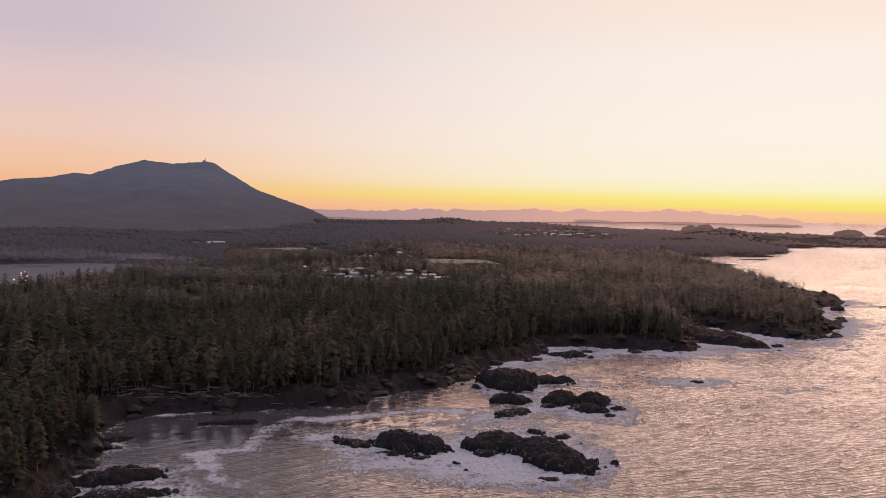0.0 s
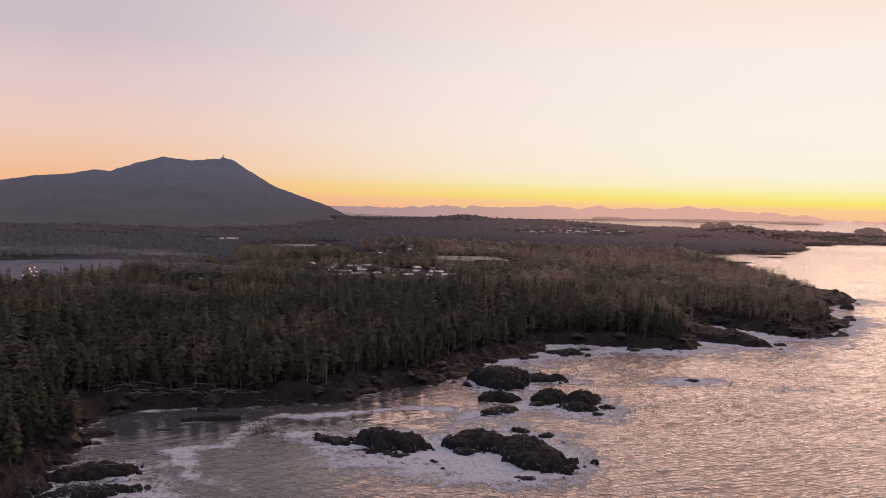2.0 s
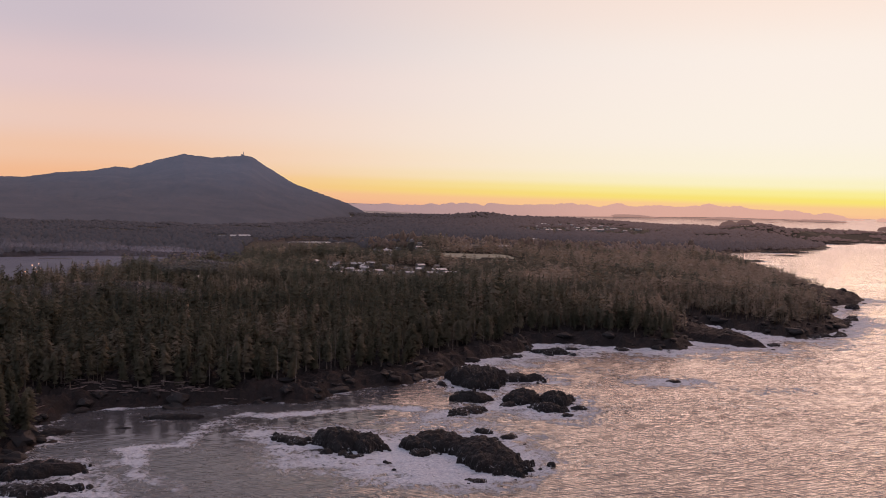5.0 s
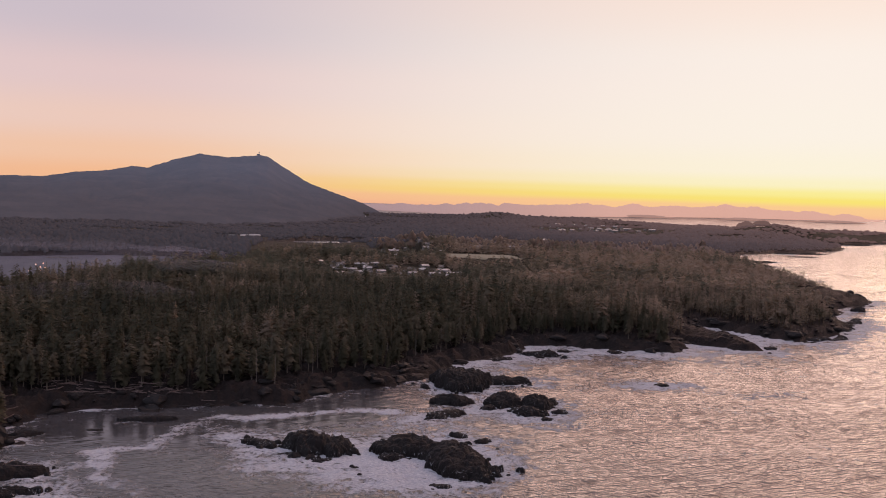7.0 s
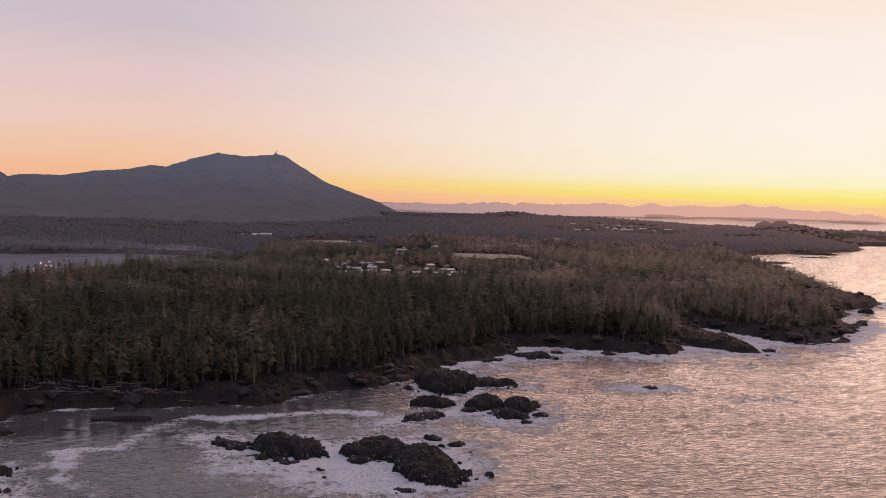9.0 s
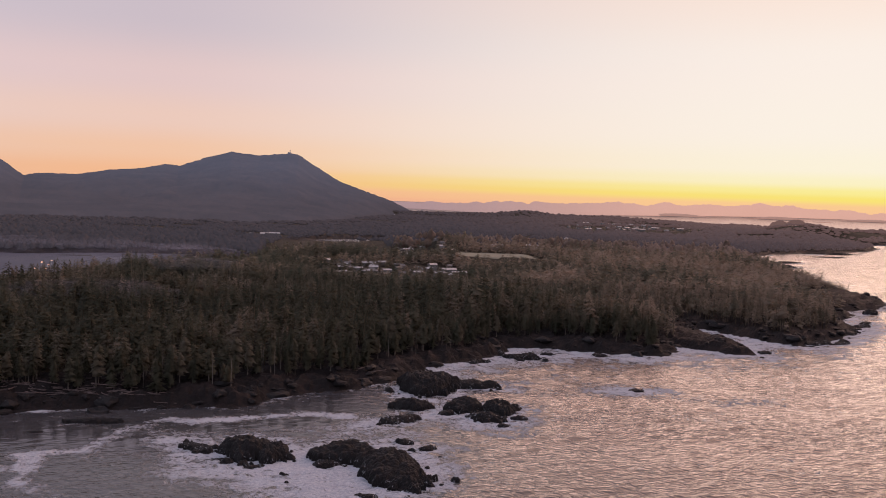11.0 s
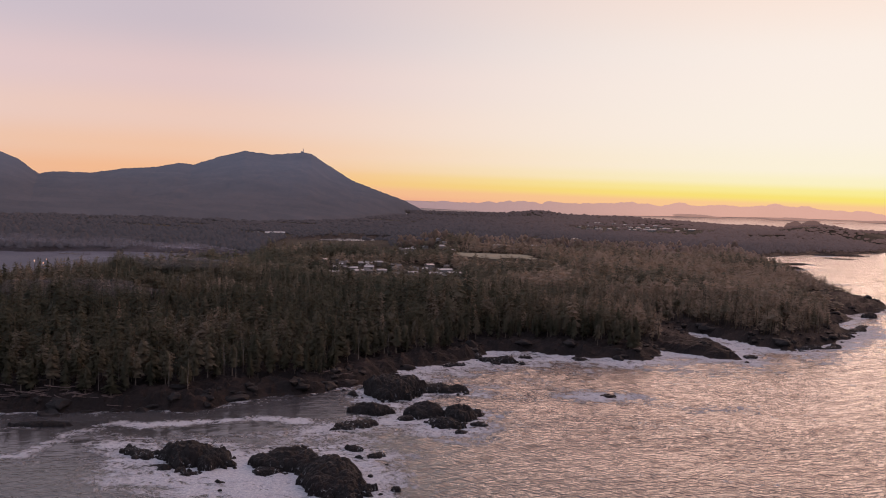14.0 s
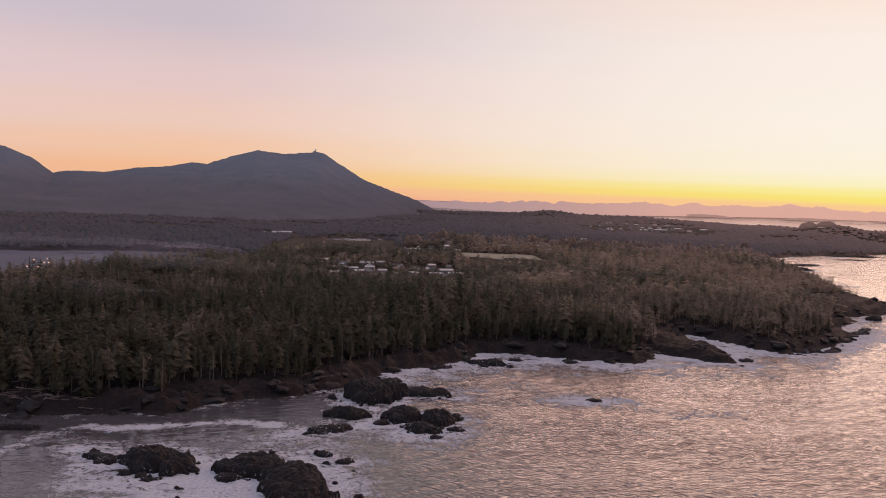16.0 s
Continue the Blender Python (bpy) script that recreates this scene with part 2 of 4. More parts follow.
def hazed_material(name, a, b, air, glow, size=160.0, air_far=None):
    """Far wooded ground, the haze of miles of air put in as emission."""
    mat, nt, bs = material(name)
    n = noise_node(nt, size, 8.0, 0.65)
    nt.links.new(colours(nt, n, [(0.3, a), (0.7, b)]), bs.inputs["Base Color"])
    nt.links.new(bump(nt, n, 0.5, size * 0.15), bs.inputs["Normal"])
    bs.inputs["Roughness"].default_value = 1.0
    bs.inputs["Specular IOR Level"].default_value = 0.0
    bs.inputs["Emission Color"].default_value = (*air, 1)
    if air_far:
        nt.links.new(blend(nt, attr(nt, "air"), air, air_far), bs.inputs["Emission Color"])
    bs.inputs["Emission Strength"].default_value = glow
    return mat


def wave_node(nt, length, turn, wander):
    """A train of short-crested waves of that length in metres, running across the given compass turn."""
    co, mp = nt.nodes.new("ShaderNodeTexCoord"), nt.nodes.new("ShaderNodeMapping")
    mp.inputs["Rotation"].default_value = (0, 0, radians(-turn))
    nt.links.new(co.outputs["Object"], mp.inputs["Vector"])
    w = add(nt, "ShaderNodeTexWave", Scale=0.314 / length, Distortion=wander, Detail=3.0, Detail_Scale=1.5, Detail_Roughness=0.6)
    nt.links.new(mp.outputs[0], w.inputs["Vector"])
    return w.outputs["Fac"]


def sea_material():
    """Swell and wind chop, lace and sheets of foam by the sea's own attributes, gloss cut far out to dim the glare."""
    mat, nt, bs = material("sea_water")
    foam, chop, milk, far = attr(nt, "foam"), attr(nt, "chop"), attr(nt, "milk"), attr(nt, "far")
    lace = noise_node(nt, 4.6, 6.0, 0.58, (1, 1, 1), 1.4)
    froth = noise_node(nt, 0.8, 6.0, 0.72, (1, 1, 1), 0.6)
    patch = noise_node(nt, 13.0, 4.0, 0.6, (0.8, 1.5, 1, 20), 1.0)
    threads = calc(nt, "ABSOLUTE", calc(nt, "SUBTRACT", noise_node(nt, 6.5, 5.0, 0.6, (1, 1, 1), 2.6), 0.5))
    pattern = calc(nt, "ADD", calc(nt, "MULTIPLY", lace, 1.1), calc(nt, "ADD", calc(nt, "MULTIPLY", patch, 1.1), calc(nt, "MULTIPLY", threads, -2.3)))
    cover = ranged(nt, calc(nt, "SUBTRACT", calc(nt, "ADD", pattern, foam), 1.44), -0.06, 0.34)
    deep = colours(nt, patch, [(0.3, (0.03, 0.03, 0.036)), (0.7, (0.05, 0.049, 0.054))])
    water = blend(nt, milk, deep, (0.15, 0.155, 0.135))
    white = colours(nt, froth, [(0.25, (0.2, 0.215, 0.25)), (0.5, (0.33, 0.345, 0.385)), (0.75, (0.5, 0.51, 0.54))])
    col = blend(nt, cover, water, white)
    nt.links.new(col, bs.inputs["Base Color"])
    nt.links.new(calc(nt, "MAXIMUM", ranged(nt, cover, 0, 0.7, 0.1, 0.9), calc(nt, "MULTIPLY", far, 0.3)), bs.inputs["Roughness"])
    nt.links.new(ranged(nt, far, 0, 1, 0.5, 0.4), bs.inputs["Specular IOR Level"])
    bs.inputs["IOR"].default_value = 1.33
    gust = ranged(nt, noise_node(nt, 42.0, 3.0, 0.55, (0.45, 1.1, 1, -8), 0.6), 0.32, 0.68, 0.6, 1.2)
    trains = calc(nt, "ADD", calc(nt, "MULTIPLY", wave_node(nt, 2.3, -78, 6.0), 0.5), calc(nt, "MULTIPLY", wave_node(nt, 1.4, -104, 5.5), 0.3))
    ripple = noise_node(nt, 0.6, 3.0, 0.6, (0.6, 1.0, 1, -14))
    both = calc(nt, "ADD", trains, calc(nt, "MULTIPLY", ripple, 0.28))
    scaled = calc(nt, "MULTIPLY", calc(nt, "MULTIPLY", both, gust), ranged(nt, chop, 0, 1, 0.02, 1.0, False))
    n1 = bump(nt, scaled, 1.0, 0.35)
    relief = calc(nt, "MULTIPLY", cover, calc(nt, "ADD", lace, calc(nt, "MULTIPLY", froth, 0.5)))
    nt.links.new(bump(nt, relief, 0.8, 0.7, n1), bs.inputs["Normal"])
    return mat


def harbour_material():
    """Sheltered water, its mist put into a dull purple-grey colour and low gloss."""
    mat, nt, bs = material("mist_dulled_harbour_water")
    streak_noise, fine = noise_node(nt, 60.0, 4.0, 0.6, (1, 0.25, 1)), noise_node(nt, 3.0, 4.0, 0.6)
    nt.links.new(colours(nt, streak_noise, [(0.35, (0.042, 0.044, 0.062)), (0.65, (0.062, 0.064, 0.085))]), bs.inputs["Base Color"])
    nt.links.new(ranged(nt, streak_noise, 0.35, 0.65, 0.5, 0.65), bs.inputs["Roughness"])
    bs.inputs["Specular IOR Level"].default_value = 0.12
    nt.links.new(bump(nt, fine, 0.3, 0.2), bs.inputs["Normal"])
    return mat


ROCK, DRY_ROCK, GROUND, SEA, HARBOUR_WATER = rock_material("wet_rock", 0.75), rock_material("shore_rock", 0.0), ground_material(), sea_material(), harbour_material()
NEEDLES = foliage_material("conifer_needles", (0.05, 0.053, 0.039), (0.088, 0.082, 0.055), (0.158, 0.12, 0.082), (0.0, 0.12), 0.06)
# needles made paler farther off, with haze put into colour and sheen
MID_NEEDLES = foliage_material("hazed_inland_needles", (0.085, 0.09, 0.068), (0.145, 0.128, 0.094), (0.21, 0.165, 0.125), (0.0, 0.22), 0.0, (1.0, 0.84, 0.72))
FAR_NEEDLES = foliage_material("hazed_distant_conifers", (0.15, 0.115, 0.092), (0.17, 0.127, 0.1), (0.19, 0.138, 0.11), (0.05, 0.25), 0.0, (1.0, 0.84, 0.74))
BARK = wood_material("conifer_bark", (0.06, 0.048, 0.038), (0.13, 0.11, 0.09))
DEADWOOD = wood_material("bleached_deadwood", (0.07, 0.06, 0.052), (0.15, 0.128, 0.11))
DRIFT = wood_material("driftwood", (0.06, 0.044, 0.041), (0.15, 0.108, 0.1))
SHINGLE = plain_material("weathered_roofing", (0.06, 0.056, 0.056), (0.13, 0.12, 0.115), 0.6)
# skylight on roofs and shade on walls are put into these two colours
PALE_ROOF = plain_material("skylit_pale_roofing", (0.2, 0.19, 0.19), (0.36, 0.34, 0.33), 0.45)
SIDING = plain_material("shaded_siding", (0.09, 0.084, 0.08), (0.17, 0.155, 0.145), 0.7)
DARK_SIDING = plain_material("stained_siding", (0.14, 0.11, 0.09), (0.22, 0.17, 0.14), 0.75)
GLASS = plain_material("window_glass", (0.03, 0.035, 0.04), (0.05, 0.055, 0.06), 0.08)
STEEL = plain_material("grey_steel", (0.25, 0.25, 0.26), (0.38, 0.38, 0.39), 0.5)


def glow_material(name, colour, strength):
    mat, nt, bs = material(name)
    bs.inputs["Emission Color"].default_value = (*colour, 1)
    bs.inputs["Emission Strength"].default_value = strength
    return mat


LAMP = glow_material("lit_lamp", (1.0, 0.42, 0.16), 2.2)


# ---- the lie of the land ----
BAY_SHORE = [(-420, 60), (-150, 130), (-80, 190), (-45, 217), (-42, 245), (-46, 263), (-37, 274), (-46, 288), (-43, 306), (-38, 316), (-27, 321), (-10, 323),
             (8, 324), (22, 328), (36, 331), (46, 336), (51, 346), (62, 355), (80, 365), (97, 380), (107, 402), (124, 421), (148, 446), (163, 471)]
HEADLANDS = [(188, 471), (207, 463), (224, 456), (240, 455), (249, 470), (256, 490), (268, 479), (281, 465), (291, 467), (296, 486), (297, 509), (289, 536), (294, 580),
             (311, 553), (323, 513), (334, 500), (341, 508), (361, 518), (385, 540), (415, 586), (424, 620), (447, 651), (461, 686), (500, 706), (534, 742), (543, 792)]
OUTER_SHORE = [(556, 870), (600, 980), (640, 1100), (668, 1230), (690, 1330), (730, 1450), (766, 1527), (870, 1640), (985, 1722), (1110, 1816), (1235, 1935), (1330, 2085),
               (1385, 2160), (1400, 2300), (1440, 2425), (1620, 2445), (1860, 2520), (2350, 2720), (3000, 2950), (3050, 3350), (2350, 3700), (1900, 4300), (2000, 4900),
               (1650, 5200), (1250, 5650), (300, 5600), (-3500, 5600), (-3500, 60)]
COAST = BAY_SHORE + HEADLANDS + OUTER_SHORE
HARBOUR = [(-900, 540), (-350, 560), (-195, 615), (-150, 690), (-125, 790), (-82, 850), (-42, 900), (-34, 1000), (-40, 1090), (-90, 1150), (-205, 1130), (-300, 1085), (-450, 1070), (-900, 1060)]
BASIN = [(-18, 1530), (60, 1525), (130, 1665), (126, 1750), (20, 1680)]
LAGOON = [(1090, 3080), (1190, 3150), (1330, 3330), (1200, 3320), (1080, 3180)]
TOWNS = [(112, 884, 66, 62), (165, 1210, 34, 110), (860, 2560, 160, 190), (930, 2950, 90, 130), (330, 1330, 60, 60), (500, 1750, 90, 70), (-78, 1600, 26, 22), (-44, 700, 9, 9)]
FIELD = (252, 1116, 46, 42)
FLATS = (45, 1340, 85, 215)


def shore_distance(x, y):
    """Metres inland of the waterline, less than nothing in the water."""
    d = polyline_distance(x, y, COAST, True) * np.where(inside(x, y, COAST), 1, -1)
    for ring in (HARBOUR, BASIN, LAGOON):
        e = polyline_distance(x, y, ring, True) * np.where(inside(x, y, ring), -1, 1)
        d = np.minimum(d, e)
    reach = np.clip(np.hypot(x - MID[0], y - MID[1]) / 400, 1, 8)
    return d + (fbm(x, y, 13, 4, 3) * 4.5 + fbm(x, y, 60, 2, 8) * 2.0 * (reach - 1)) * np.clip(reach, 1, 2)


def in_box(x, y, box, grow=0):
    cx, cy, hx, hy = box
    return np.maximum(np.abs(x - cx) - hx, np.abs(y - cy) - hy) < grow


def foot_radius(deg):
    """How far off the mountain's foot begins, by bearing."""
    return np.interp(deg, [-40, -14, -8, -3, 0, 1.5, 3], [2050, 2150, 2300, 2450, 2800, 3300, 4000])


def under_mountain(x, y, edge=40.0):
    deg, r = np.degrees(np.arctan2(x - MID[0], y - MID[1])), np.hypot(x - MID[0], y - MID[1])
    return smooth(0, edge, r - foot_radius(deg)) * smooth(3.4, 2.6, deg) * (r < 5200)


def lumps(x, y, size, seed):
    """Boulder-like cells: the height of a dome in each, and how near a cleft between two lies."""
    ix, iy = np.floor(x / size).astype(np.int64), np.floor(y / size).astype(np.int64)
    f1, f2 = np.full(np.shape(x), 9.0), np.full(np.shape(x), 9.0)
    for i in (-1, 0, 1):
        for j in (-1, 0, 1):
            cx, cy = ix + i, iy + j
            q = np.hypot(cx + lattice(cx, cy, seed) - x / size, cy + lattice(cx, cy, seed + 9) - y / size)
            f2 = np.minimum(f2, np.maximum(f1, q))
            f1 = np.minimum(f1, q)
    return np.sqrt(np.clip(1 - f1 ** 2, 0, 1)), smooth(0.0, 0.3, f2 - f1)


def land_height(x, y, d=None):
    d = shore_distance(x, y) if d is None else d
    shelf = 1.8 * smooth(0, 4, d) + 2.2 * smooth(6, 24, d)
    crags = fbm(x, y, 8, 5, 21, True) ** 2 * 3.8 + fbm(x, y, 4.5, 3, 24, False, 0.6) * 1.5 * smooth(-2, 6, d) * (1 - smooth(16, 34, d) * 0.8)
    crags = crags + (lumps(x, y, 5.5, 27)[0] - 0.55) * 2.6 * smooth(-1, 5, d) * (1 - smooth(20, 40, d)) * (np.hypot(x - MID[0], y - MID[1]) < 1100)
    crags = crags * (1 - 0.35 * np.exp(-(((x - 285) / 30) ** 2 + ((y - 510) / 55) ** 2)))
    inner = 2.0 * smooth(30, 120, d) + fbm(x, y, 170, 3, 5) * 4.0 * smooth(40, 160, d)
    rise = 1.0 * smooth(820, 930, y) * smooth(30, 90, d) * (1 - smooth(1500, 2200, y))
    far = 12.0 * smooth(1800, 3200, y) * smooth(30, 200, d) * (0.6 + 0.6 * fbm(x, y, 500, 3, 31))
    hills = 16 * np.exp(-(((x - 1130) / 230) ** 2 + ((y - 2330) / 260) ** 2)) + 30 * np.exp(-(((x - 1460) / 150) ** 2 + ((y - 2640) / 150) ** 2)) + 20 * np.exp(-(((x - 1950) / 480) ** 2 + ((y - 2800) / 170) ** 2)) + 12 * np.exp(-(((x - 1100) / 300) ** 2 + ((y - 3600) / 350) ** 2))
    knoll = hills + 25 * np.exp(-(((x - 835) / 120) ** 2 + ((y - 3900) / 260) ** 2)) + 16 * np.exp(-(((x - 1050) / 420) ** 2 + ((y - 4100) / 300) ** 2))
    # low wooded rises round the town
    town_hills = 4 * np.exp(-(((x - 45) / 62) ** 2 + ((y - 1010) / 30) ** 2)) + 13 * np.exp(-(((x - 212) / 62) ** 2 + ((y - 1275) / 60) ** 2)) + 4 * np.exp(-(((x + 70) / 40) ** 2 + ((y - 770) / 60) ** 2))
    swells = 9 * fbm(x, y, 420, 3, 37) * smooth(1250, 1700, y) * smooth(60, 260, d)
    cape = 2.5 * np.exp(-(((x - 495) / 60) ** 2 + ((y - 745) / 70) ** 2)) * smooth(2, 30, d)
    z = shelf + crags + inner + rise + far + knoll * smooth(20, 120, d) + cape + town_hills * smooth(4, 30, d) + swells
    z = np.where(in_box(x, y, FLATS, 60) & (d > 0), np.minimum(z, 6.0), z)
    fx = smooth(14, 4, np.maximum(np.abs(x - FIELD[0]) - FIELD[2], np.abs(y - FIELD[1]) - FIELD[3]))
    z = z * (1 - fx) + 12.0 * fx
    z = z * (1 - under_mountain(x, y, 25.0)) - 3 * under_mountain(x, y, 25.0)
    return np.where(d > 0, z, np.maximum(d * 0.35, -4.0) + crags * 0.6 - 0.15)


def compass(fine, lo=-37.0, hi=52.0):
    coarse = np.arange(hi + 4, 360 + lo - 1, 4.0)
    return np.radians(np.concatenate([np.arange(lo, hi, fine), coarse, [lo + 360]]))


def rings(*spans):
    """Radii from (start, end, step in metres or, below 1, in parts of the radius)."""
    out = []
    for lo, hi, step in spans:
        r = lo
        while r < hi:
            out.append(r)
            r += step if step >= 1 else r * step
    return np.array(out)


def build_ground():
    az, r = compass(0.17), rings((150, 215, 3.0), (215, 480, 1.5), (480, 560, 2.0), (560, 1500, 0.011), (1500, 16000, 0.03))
    rr, aa = np.meshgrid(r, az, indexing="ij")
    x, y = MID[0] + rr * np.sin(aa), MID[1] + rr * np.cos(aa)
    d = shore_distance(x, y)
    z = land_height(x, y, d)
    fx, fy, fz = drawn_in(x, y, z)
    faces = grid_faces(len(r), len(az))
    keep = (d.ravel()[faces] > -14).any(1)
    me = mesh_from("ground", np.stack([fx, fy, fz], -1).reshape(-1, 3), faces[keep], False)
    attribute(me, "inland", d)
    attribute(me, "field", in_box(x, y, FIELD).astype(float))
    return thing("ground", me, GROUND, "dark rocky shore rising to wooded ground", "ground", kind="structure")


build_ground()

# sea rocks: centre x, y, length, width, height, turn, roughness of outline
SEA_ROCKS = [
    (82, 254, 40, 44, 5.8, 0, "large jagged black sea rock ringed by white surf"),
    (49, 270, 14, 20, 5.6, 8, "jagged dark sea rock with surf breaking round it"),
    (57.5, 266, 10, 15, 4.8, -8, "jagged dark sea rock with water running off"),
    (35, 273.5, 15, 6, 1.9, -48, "low broken dark rock awash in foam"),
    (101, 332, 17, 12, 4.2, 5, "smooth low dark rock in shallow water"),
    (96.5, 311, 18, 8, 2.2, 36, "low flat dark rock among foam"),
    (110, 366, 24, 38, 7.5, -10, "broad dark rocky islet close to shore"),
    (128, 370, 22, 12, 3.6, -8, "low ragged dark reef beside a rocky islet"),
    (122, 329, 15, 15, 5.2, -25, "ragged dark reef with foam in its gaps"),
    (133, 326, 12, 13, 5.4, 15, "ragged dark reef with foam in its gaps"),
    (126, 315, 14, 10, 3.0, -35, "low dark reef washed by surf"),
    (103, 275, 7, 5, 1.6, 10, "small dark rock awash in surf"),
    (96.5, 282, 6.5, 5, 2.0, -30, "small dark rock awash in surf"),
    (73.5, 257.5, 10, 6, 2.0, -5, "low dark rock awash at the foot of a larger one"),
    (197, 366, 8, 4, 1.2, 0, "small dark rock breaking the open swell"),
    (163, 440, 20, 9, 3.4, -12, "dark rock off the shore with surf round it"),
    (178, 452, 9, 4, 1.6, 0, "small dark rock in surf off the shore"),
    (-3, 304, 20, 6, 1.9, 3, "low dark rock in the quiet bay"),
    (-30, 243, 21, 11, 3.4, 18, "low dark rock with driftwood beside the cove"),
    (-28, 228, 24, 9, 2.2, 5, "low ragged dark rock in white surf"),
    (-44, 232, 15, 12, 3.0, 30, "dark rock at the mouth of the cove"),
    (-36, 285, 9, 6, 1.8, 20, "low dark rock at the edge of the cove"),
    (-17, 291, 6, 3, 0.7, 0, "small rock just breaking the bay water"),
    (479, 669, 13, 9, 4.0, 10, "dark rock standing off the headland"),
    (425, 590, 24, 8, 2.2, 35, "low broken reef off the headland"),
    (400, 560, 18, 9, 2.8, 40, "low broken reef off the headland"),
    (352, 506, 18, 8, 2.6, 10, "dark reef at the foot of the headland"),
    (560, 700, 40, 7, 1.2, -8, "low reef awash beyond the headland"),
    (672, 1228, 70, 30, 4.5, 30, "long flat reef off the wooded cape"),
    (742, 1348, 60, 20, 3.0, 20, "long flat reef off the wooded cape"),
    (139, 330, 7, 5, 2.4, 20, "small jagged dark rock beside the reef"),
    (138, 314, 6, 5, 1.8, -30, "small dark rock washed by surf"),
    (131, 304, 5, 3.5, 1.4, 10, "small dark rock washed by surf"),
    (114, 322, 8, 5, 1.8, 30, "small dark rock washed by surf"),
    (84, 230.5, 7, 3.5, 1.2, -20, "low dark rock awash in surf"),
    (53, 255, 7, 3.5, 1.2, 15, "low dark rock awash in surf"),
    (43, 262, 5, 3, 1.0, -35, "low dark rock awash in surf"),
    (117, 391, 12, 7, 2.4, 40, "dark rock close under the shore"),
    (140, 426, 11, 6, 2.2, 30, "dark rock close under the shore"),
    (152, 452, 10, 6, 2.4, 20, "dark rock close under the shore"),
    (205, 452, 9, 5, 1.6, 0, "small dark rock in surf off the shore"),
    (301, 470, 9, 6, 2.0, 20, "small dark rock off the headland's tip"),
    (366, 509, 12, 6, 1.8, 15, "low broken reef off the headland"),
    (440, 610, 14, 6, 1.8, 40, "low broken reef off the headland"),
    (1000, 1690, 120, 26, 4.0, 15, "long low reef in the outer bay"),
    (1500, 2330, 150, 40, 5.0, 12, "long low reef in the outer bay"),
    (930, 1560, 60, 14, 2.0, 5, "low reef awash in the outer bay"),
]


# the large rock is an arm and a body grown together: centre, half length, half width, turn of each
LOBES = [(-3, 12.5, 12, 8, 2), (8.5, -2, 10.5, 17.5, 14)]


def rock_mesh(length, width, height, seed, fine=None, lobes=None):
    """A sea rock with steep crinkled sides, broken flattish top and clefts, about its own centre."""
    n = fine or int(np.clip(max(length, width) * 4.0, 34, 150))
    u, v = np.meshgrid(np.linspace(-1.3, 1.3, n), np.linspace(-1.3, 1.3, n), indexing="ij")
    x, y = u * length / 2, v * width / 2
    s = min(20.0, max(2.5, min(length, width)))
    ox, oy = seed * 31.7, seed * -17.9
    wx, wy = fbm(x + ox, y + oy, s * 0.5, 6, 41, False, 0.62), fbm(x - ox, y + oy, s * 0.5, 6, 42, False, 0.62)
    r = np.full(x.shape, 9.0)
    for cx, cy, a, b, turn in lobes or [(0, 0, length / 2, width / 2, 0)]:
        c, q = math.cos(radians(turn)), math.sin(radians(turn))
        px, py = x - cx, y - cy
        r = np.minimum(r, np.hypot((px * c + py * q) / a + wx * 0.5, (py * c - px * q) / b + wy * 0.5))
    body = np.clip(1 - r ** 2.2, -1, 1)
    dome, cleft = lumps(x + ox + wx * s * 0.12, y + oy + wy * s * 0.12, max(1.8, s * 0.4), 43 + seed)
    dome2, cleft2 = lumps(x - oy + wx, y + ox + wy, max(0.9, s * 0.14), 143 + seed)
    crag = fbm(x + ox + y * 0.6, y * 1.5 + oy, s * 0.8, 4, 43, True, 0.5)
    form = 0.22 + 0.6 * crag + 0.16 * dome * (0.35 + 0.65 * cleft) + 0.12 * dome2 * (0.3 + 0.7 * cleft2)
    z = height * np.sign(body) * np.abs(body) ** 0.42 * form - 0.3 - 0.6 * (1 - cleft) * smooth(0.7, 0.2, body)
    z = np.maximum(z + fbm(x + ox, y, 1.8, 4, 49, False, 0.62) * 0.45, -2.0)
    return mesh_from("sea_rock", np.stack([x, y, z], -1).reshape(-1, 3), grid_faces(n, n), False)


